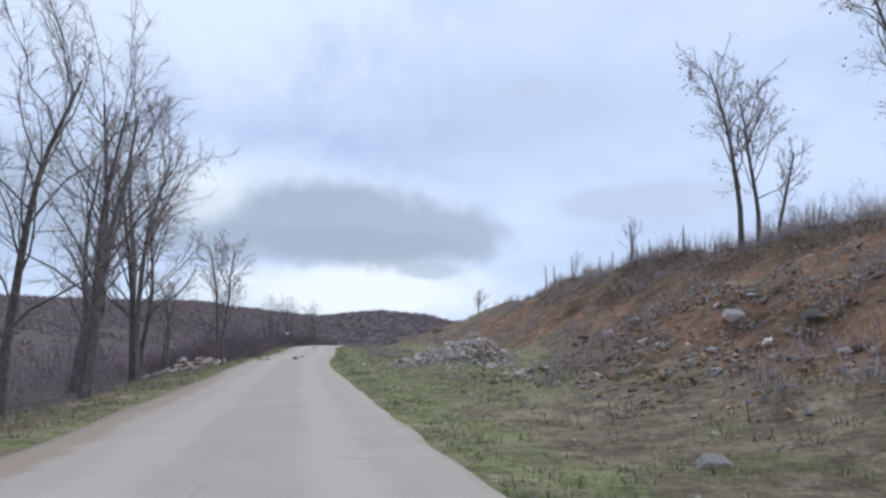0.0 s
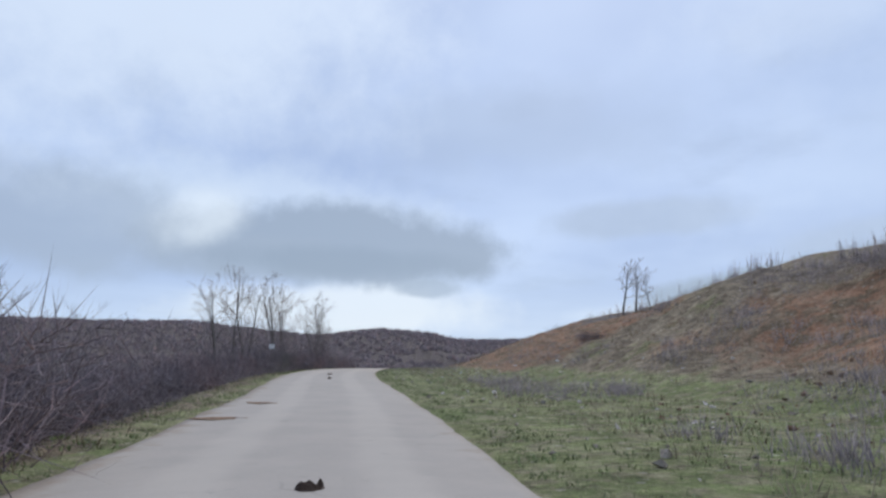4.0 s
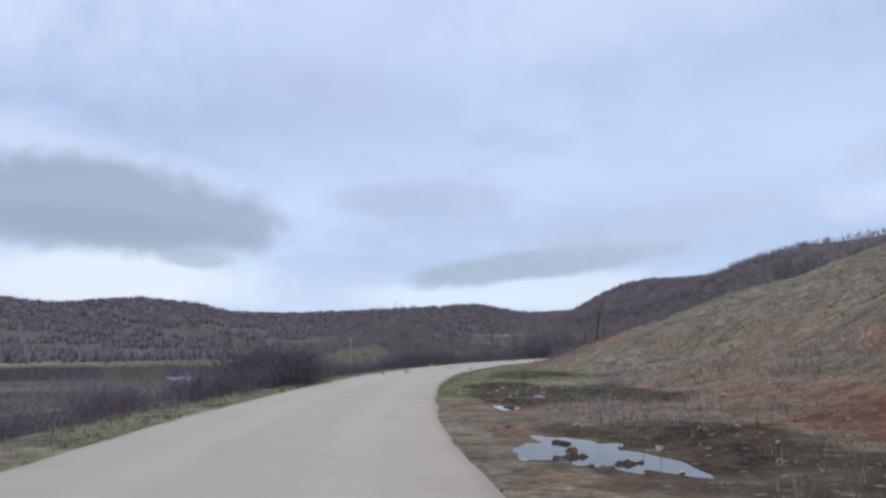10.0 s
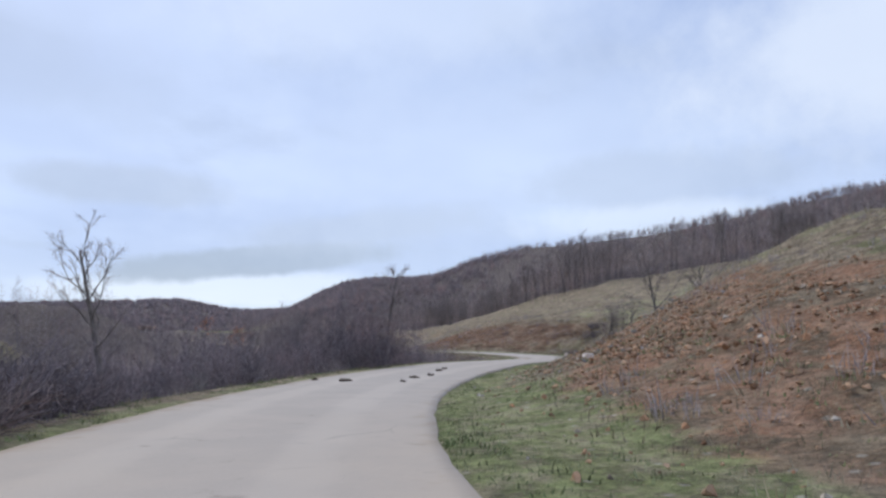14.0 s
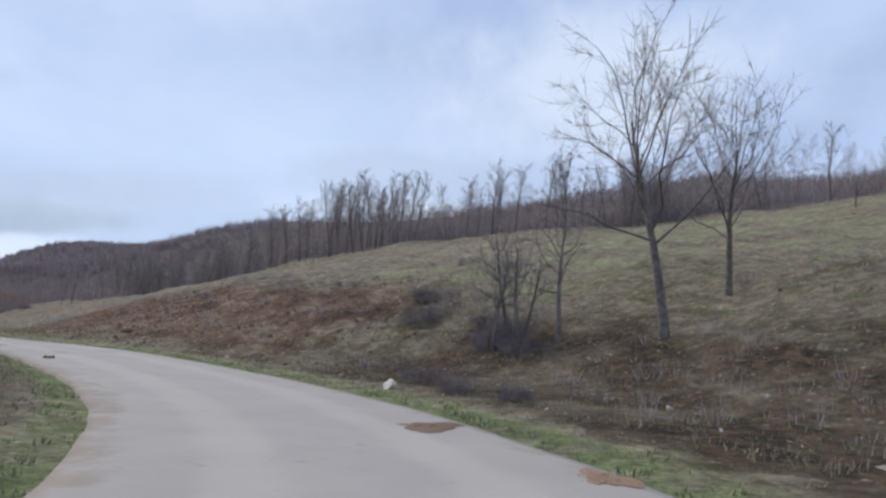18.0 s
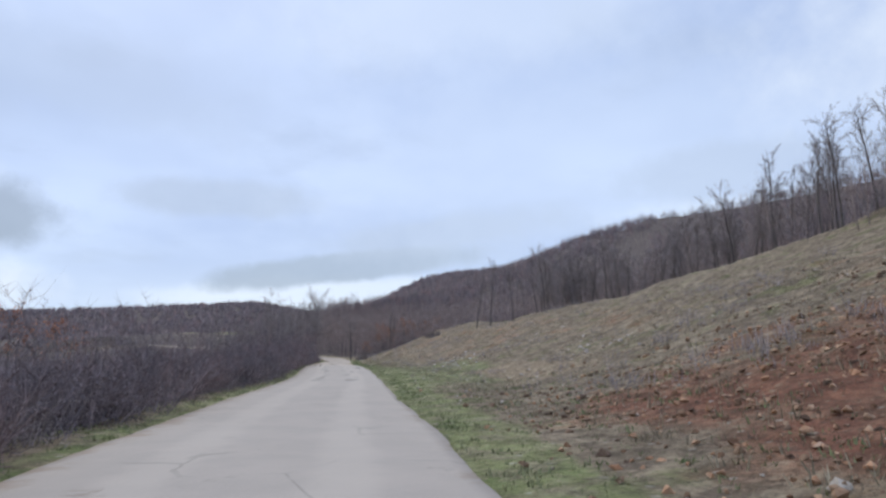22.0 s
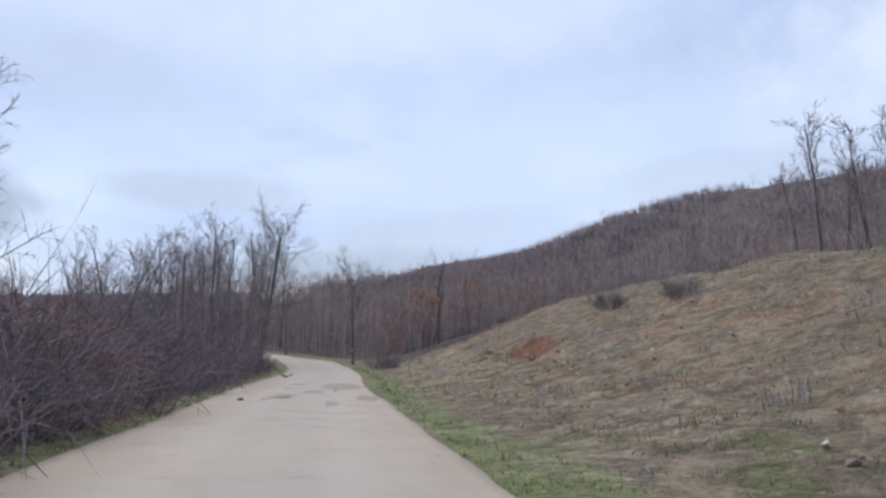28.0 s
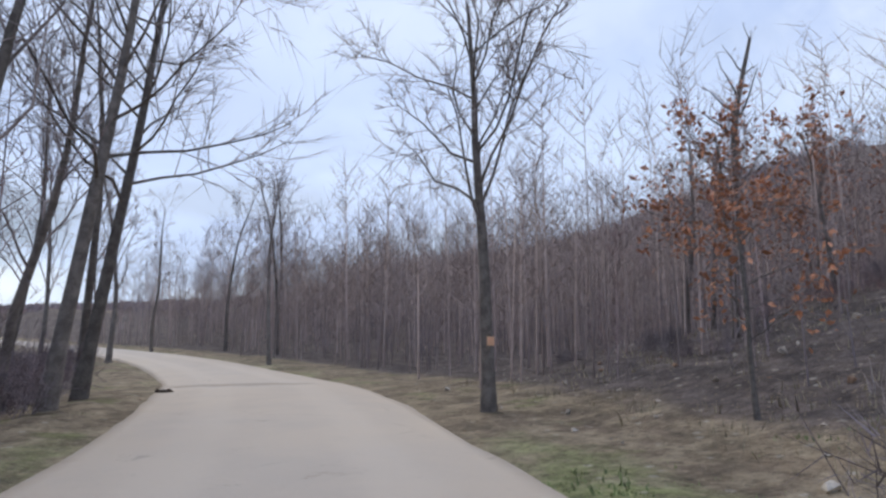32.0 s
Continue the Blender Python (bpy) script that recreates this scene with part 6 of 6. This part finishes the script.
DROPS = [(193.4, -0.9, 0.62), (195.4, 0.75, 0.6), (194, -2.1, 0.4), (196.8, 0.96, 0.4), (199.8, 0.56, 0.35), (201.5, 0.36, 0.35), (193.4, 0.83, 0.3), (163.3, -0.94, 0.4), (159.8, -1.72, 0.4),
         (171.4, 1.98, 0.35), (276.9, 2.3, 0.4), (276.1, 2.5, 0.3), (277.6, 2.3, 0.3), (370.4, -1.7, 0.35), (388.9, -1.97, 0.4), (388.6, -2.35, 0.3), (386.8, -2.05, 0.35), (410.5, -2.07, 0.5),
         (350.6, 0.16, 0.35), (346, -1.67, 0.3), (341.5, -1.18, 0.3), (44.2, -2.0, 0.7), (44.4, -1.6, 0.55), (45.8, 0.1, 0.35), (47.4, -0.1, 0.42), (50.3, 0.2, 0.4), (44.2, 0.0, 0.3), (81.4, 0, 0.35), (75.9, 0.1, 0.35), (245.3, -1.76, 0.4)]
dung = [clod_shape(400 + i, DUNG, 9) for i in range(4)]
for k, (s, d, w) in enumerate(DROPS):
    o = tagged(new("dung_clod", dung[k % 4]), "dark lumpy clod of dung on the asphalt", "dung", group="dung on the road")
    o.matrix_basis = Matrix.Translation(on_road(s, d)) @ Matrix.Rotation(k * 1.3, 4, "Z") @ Matrix.Diagonal((w * 0.8, w * 0.72, 0.34, 1))
SMEARS = [(224.1, -1.53, 0.7), (225.8, -1.66, 0.5), (222.9, 1.93, 0.9), (231.9, 1.77, 0.9), (228.8, 2.3, 0.6), (253.6, -1.84, 0.8), (255.4, -1.91, 0.6), (258.6, -1.25, 0.6), (118.9, -1.8, 0.6),
          (114.2, 0.8, 0.5), (336.2, -1.99, 0.8), (276.9, -1.7, 0.6), (258.8, -1.41, 0.5), (61.5, -1.6, 0.7), (57.5, -1.9, 0.8), (44.3, -1.85, 0.9), (259.1, -1.4, 0.6), (260.6, -2.4, 0.5), (371.4, -0.6, 0.6)]


def smear_shape(seed):
    """A crumbly trodden patch: one low ragged sheet with lumps."""
    rng = np.random.RandomState(seed)
    bm = bmesh.new()
    ph = rng.uniform(0, 6.28, 3)
    rings = []
    for j, q in enumerate((0.15, 0.3, 0.42, 0.5, 0.54)):
        ring = []
        for i in range(28):
            t = i * 2 * math.pi / 28
            w = q * (1 + (0.2 * math.sin(2 * t + ph[0]) + 0.18 * math.sin(3 * t + ph[1]) + 0.12 * math.sin(7 * t + ph[2])) * (0.4 + j * 0.2) + rng.uniform(-0.16, 0.16))
            ring.append(bm.verts.new((math.cos(t) * w, math.sin(t) * w, -0.03 if j == 4 else rng.uniform(0.03, 0.3) * (1 - j * 0.15))))
        rings.append(ring)
    for a, b in zip(rings, rings[1:]):
        for i in range(28):
            bm.faces.new((a[i], b[i], b[(i + 1) % 28], a[(i + 1) % 28]))
    bm.faces.new(rings[0])
    me = bpy.data.meshes.new("clay_patch")
    bm.to_mesh(me)
    bm.free()
    me.materials.append(CLAY)
    return me


clay_me = [smear_shape(410 + i) for i in range(3)]
for k, (s, d, w) in enumerate(SMEARS):
    o = tagged(new("clay_smear", clay_me[k % 3]), "flattened crumbly patch of red clay on the asphalt", "clay", group="clay on the road")
    o.matrix_basis = Matrix.Translation(on_road(s, d)) @ Matrix.Rotation(k * 0.9, 4, "Z") @ Matrix.Diagonal((w * 1.3, w * 0.75, 0.07, 1))
for k, (s, d) in enumerate(((173.8, -0.23), (166.7, -1.58), (260.8, 0.14), (269.6, 0.87), (328.8, 1.79))):
    line, _ = shoot(np.random.RandomState(420 + k), (-0.5, 0, 0.02), (1, 0, 0), 1.0, 5, 0.12, 0.0)
    line[:, 2] = 0.02
    side, _ = shoot(np.random.RandomState(430 + k), line[3], (0.6, 0.6, 0), 0.25, 2, 0.1, 0.0)
    side[:, 2] = 0.02
    o = tagged(new("stick", array_mesh("stick", *tubes([(line, 0.018 * np.linspace(1, 0.5, 6), 5), (side, np.array([0.01, 0.008, 0.005]), 5)]), BARK)), "broken bare stick lying on the asphalt", "stick")
    o.matrix_basis = Matrix.Translation(on_road(s, d)) @ Matrix.Rotation(0.7 + k, 4, "Z") @ Matrix.Diagonal((0.75, 0.75, 1, 1))

# puddles
for k, (s, d, half, wide) in enumerate(PUDDLES):
    x, y = (float(q) for q in place(s, d))
    a = math.atan2(float(np.interp(s, RS, TY)), float(np.interp(s, RS, TX)))
    rng = np.random.RandomState(440 + k)
    ph = rng.uniform(0, 6.28, 4)
    bm = bmesh.new()
    rings = []
    for grow, z in ((1.06, -0.05), (1.0, 0.0)):
        ring = []
        for i in range(64):
            t = i * 2 * math.pi / 64
            w = grow * (1 + 0.18 * math.sin(2 * t + ph[0]) + 0.15 * math.sin(3 * t + ph[1]) + 0.13 * math.sin(5 * t + ph[2]) + 0.10 * math.sin(9 * t + ph[3]) + 0.08 * math.sin(13 * t + ph[1]))
            ring.append(bm.verts.new((math.cos(t) * half * w, math.sin(t) * wide * w, z)))
        rings.append(ring)
    for i in range(64):
        bm.faces.new((rings[0][i], rings[0][(i + 1) % 64], rings[1][(i + 1) % 64], rings[1][i]))
    bm.faces.new(rings[1])
    me = bpy.data.meshes.new("puddle")
    bm.to_mesh(me)
    bm.free()
    me.materials.append(WATER)
    o = tagged(new("puddle", me), "shallow muddy puddle reflecting the pale sky", "puddle")
    o.matrix_basis = Matrix.Translation((x, y, puddle_level(s) + 0.012)) @ Matrix.Rotation(a, 4, "Z")


# mud ridges standing out of the larger pools
mud_me = [clod_shape(460 + i, DARK_CLOD, 12) for i in range(3)]
for k, (s, d, w) in enumerate(((128.6, 3.75, 0.34), (129.2, 3.9, 0.26), (129.9, 4.0, 0.3), (128.1, 4.3, 0.3), (127.6, 3.9, 0.4), (136.9, 4.1, 0.3), (160.0, 9.0, 0.5), (161.5, 9.4, 0.4), (158.9, 9.8, 0.5), (162.6, 8.9, 0.45))):
    x, y = (float(q) for q in place(s, d))
    o = tagged(new("mud_lump", mud_me[k % 3]), "dark wet lump of mud standing in a puddle", "mud")
    o.matrix_basis = Matrix.Translation((x, y, puddle_level(s) - 0.01)) @ Matrix.Rotation(k * 1.1, 4, "Z") @ Matrix.Diagonal((w * 1.6, w * 0.8, 0.3, 1))


def box_bm(bm, lo, hi, bevel=0.0):
    """Adds a box between two corners, its edges softened."""
    size = [h - l for l, h in zip(lo, hi)]
    mid = [(l + h) / 2 for l, h in zip(lo, hi)]
    out = bmesh.ops.create_cube(bm, size=1.0, matrix=Matrix.Translation(mid) @ Matrix.Diagonal((*size, 1)))
    if bevel:
        es = {e for v in out["verts"] for e in v.link_edges}
        bmesh.ops.bevel(bm, geom=list(es), offset=bevel, segments=1, affect="EDGES")


def part(name, bm, mat, parent, label=""):
    me = bpy.data.meshes.new(name)
    bm.to_mesh(me)
    bm.free()
    me.materials.append(mat)
    o = new(name, me)
    o.parent = parent
    return tagged(o, label) if label else o


def box_part(name, lo, hi, mat, parent, label="", bevel=0.004):
    bm = bmesh.new()
    box_bm(bm, lo, hi, bevel)
    return part(name, bm, mat, parent, label)


# white litter on the turf
for s, d, w in ((81.8, 7.3, 0.22), (77.9, 11.9, 0.3), (76.6, 5.6, 0.18), (82.6, 7.5, 0.2)):
    x, y = (float(q) for q in place(s, d))
    me = rock_shape(int(s * 10), 16, 0.3)
    me.materials.append(WHITE)
    o = tagged(new("litter", me), "crumpled white scrap of litter on the turf", "litter")
    o.matrix_basis = Matrix.Translation((x, y, stand(x, y, 0) + 0.05)) @ Matrix.Rotation(s, 4, "Z") @ Matrix.Diagonal((w, w * 0.7, w * 0.8, 1))

# white board nailed to a roadside trunk, and an orange tag on the oak at the wood's edge
board = tagged(new("notice_board", None), "small blank white board nailed to a tree trunk", "board")
board.matrix_basis = Matrix.Translation((-17.3, 86.3, 3.95)) @ Matrix.Rotation(0.25, 4, "Z")
box_part("panel", (-0.17, -0.012, -0.15), (0.17, 0.012, 0.15), WHITE, board)
box_part("batten", (-0.03, 0.012, -0.2), (0.03, 0.16, 0.2), BARK, board)
tag = tagged(new("trail_tag", None), "small orange tag fixed to the oak trunk", "tag")
tag.matrix_basis = Matrix.Translation((128.0, 357.75, 6.45)) @ Matrix.Rotation(-0.3, 4, "Z")
box_part("panel", (-0.06, -0.008, -0.07), (0.06, 0.008, 0.07), ORANGE, tag)
box_part("batten", (-0.015, 0.008, -0.12), (0.015, 0.14, 0.12), BARK, tag)


# concrete power pole down in the valley
CONCRETE = plain_coat("weathered_concrete", rgb(0.50, 0.50, 0.49), 0.9, 0.0, 2.0)
CERAMIC = plain_coat("brown_ceramic", rgb(0.16, 0.09, 0.06), 0.3)


def power_pole(x, y, high, turn):
    root = tagged(new("power_pole"), "pale concrete power pole with a crossarm above the scrub", "power pole")
    root.matrix_basis = Matrix.Translation((x, y, stand(x, y, 0.3))) @ Matrix.Rotation(turn, 4, "Z")
    shaft = tubes([(np.array([(0, 0, 0), (0, 0, high * 0.5), (0, 0, high)]), np.array([0.2, 0.165, 0.13]), 8)])
    new("shaft", array_mesh("shaft", *shaft, CONCRETE)).parent = root
    box_part("crossarm", (-0.75, -0.07, high - 0.55), (0.75, 0.07, high - 0.41), CONCRETE, root, bevel=0.01)
    for q in (-0.65, 0.0, 0.65):
        peg = tubes([(np.array([(q, 0, high - 0.42), (q, 0, high - 0.3), (q, 0, high - 0.16)]), np.array([0.035, 0.07, 0.045]), 6)])
        new("insulator", array_mesh("insulator", *peg, CERAMIC)).parent = root


power_pole(13.7, 255.5, 8.6, 0.5)


# far buildings down the valley
def hut(name, label, x, y, wide, deep, high, rise, wall_mat, roof_mat, turn):
    z = float(np.min(land([x - wide / 2, x + wide / 2, x, x], [y, y, y - deep / 2, y + deep / 2])[0])) - 0.1
    root = tagged(new(name), label, "building")
    root.matrix_basis = Matrix.Translation((x, y, z)) @ Matrix.Rotation(turn, 4, "Z")
    w, p = wide / 2, deep / 2
    for nm, lo, hi in (("wall", (-w, -p, 0), (w, -p + 0.2, high)), ("wall", (-w, p - 0.2, 0), (w, p, high)),
                       ("wall", (-w, -p + 0.2, 0), (-w + 0.2, p - 0.2, high)), ("wall", (w - 0.2, -p + 0.2, 0), (w, p - 0.2, high))):
        box_part(nm, lo, hi, wall_mat, root)
    bm = bmesh.new()
    prof = [(-p - 0.35, high), (0, high + rise), (p + 0.35, high), (p + 0.35, high + 0.12), (0, high + rise + 0.12), (-p - 0.35, high + 0.12)]
    a = [bm.verts.new((-w - 0.3, q, h)) for q, h in prof]
    b = [bm.verts.new((w + 0.3, q, h)) for q, h in prof]
    bm.faces.new(a)
    bm.faces.new(list(reversed(b)))
    for i in range(6):
        bm.faces.new((a[i], b[i], b[(i + 1) % 6], a[(i + 1) % 6]))
    bmesh.ops.recalc_face_normals(bm, faces=bm.faces)
    part("roof", bm, roof_mat, root)
    for nm, cx, cz, sx, sz in (("door", -w * 0.45, 1.05, 0.5, 1.05), ("window", w * 0.4, 1.5, 0.45, 0.45)):
        box_part(nm, (cx - sx, -p - 0.03, cz - sz), (cx + sx, -p, cz + sz), DARK, root)
    return root


hut("shed", "low shed with a blue sheet roof in the valley", -21.0, 291.0, 5.2, 3.4, 1.9, 0.7, RENDERED, BLUE_SHEET, 0.3)
hut("cottage", "small pale rendered building on the wooded hillside", 58.1, 317.6, 3.0, 2.4, 1.5, 0.6, RENDERED, RED_STONE, -0.4)
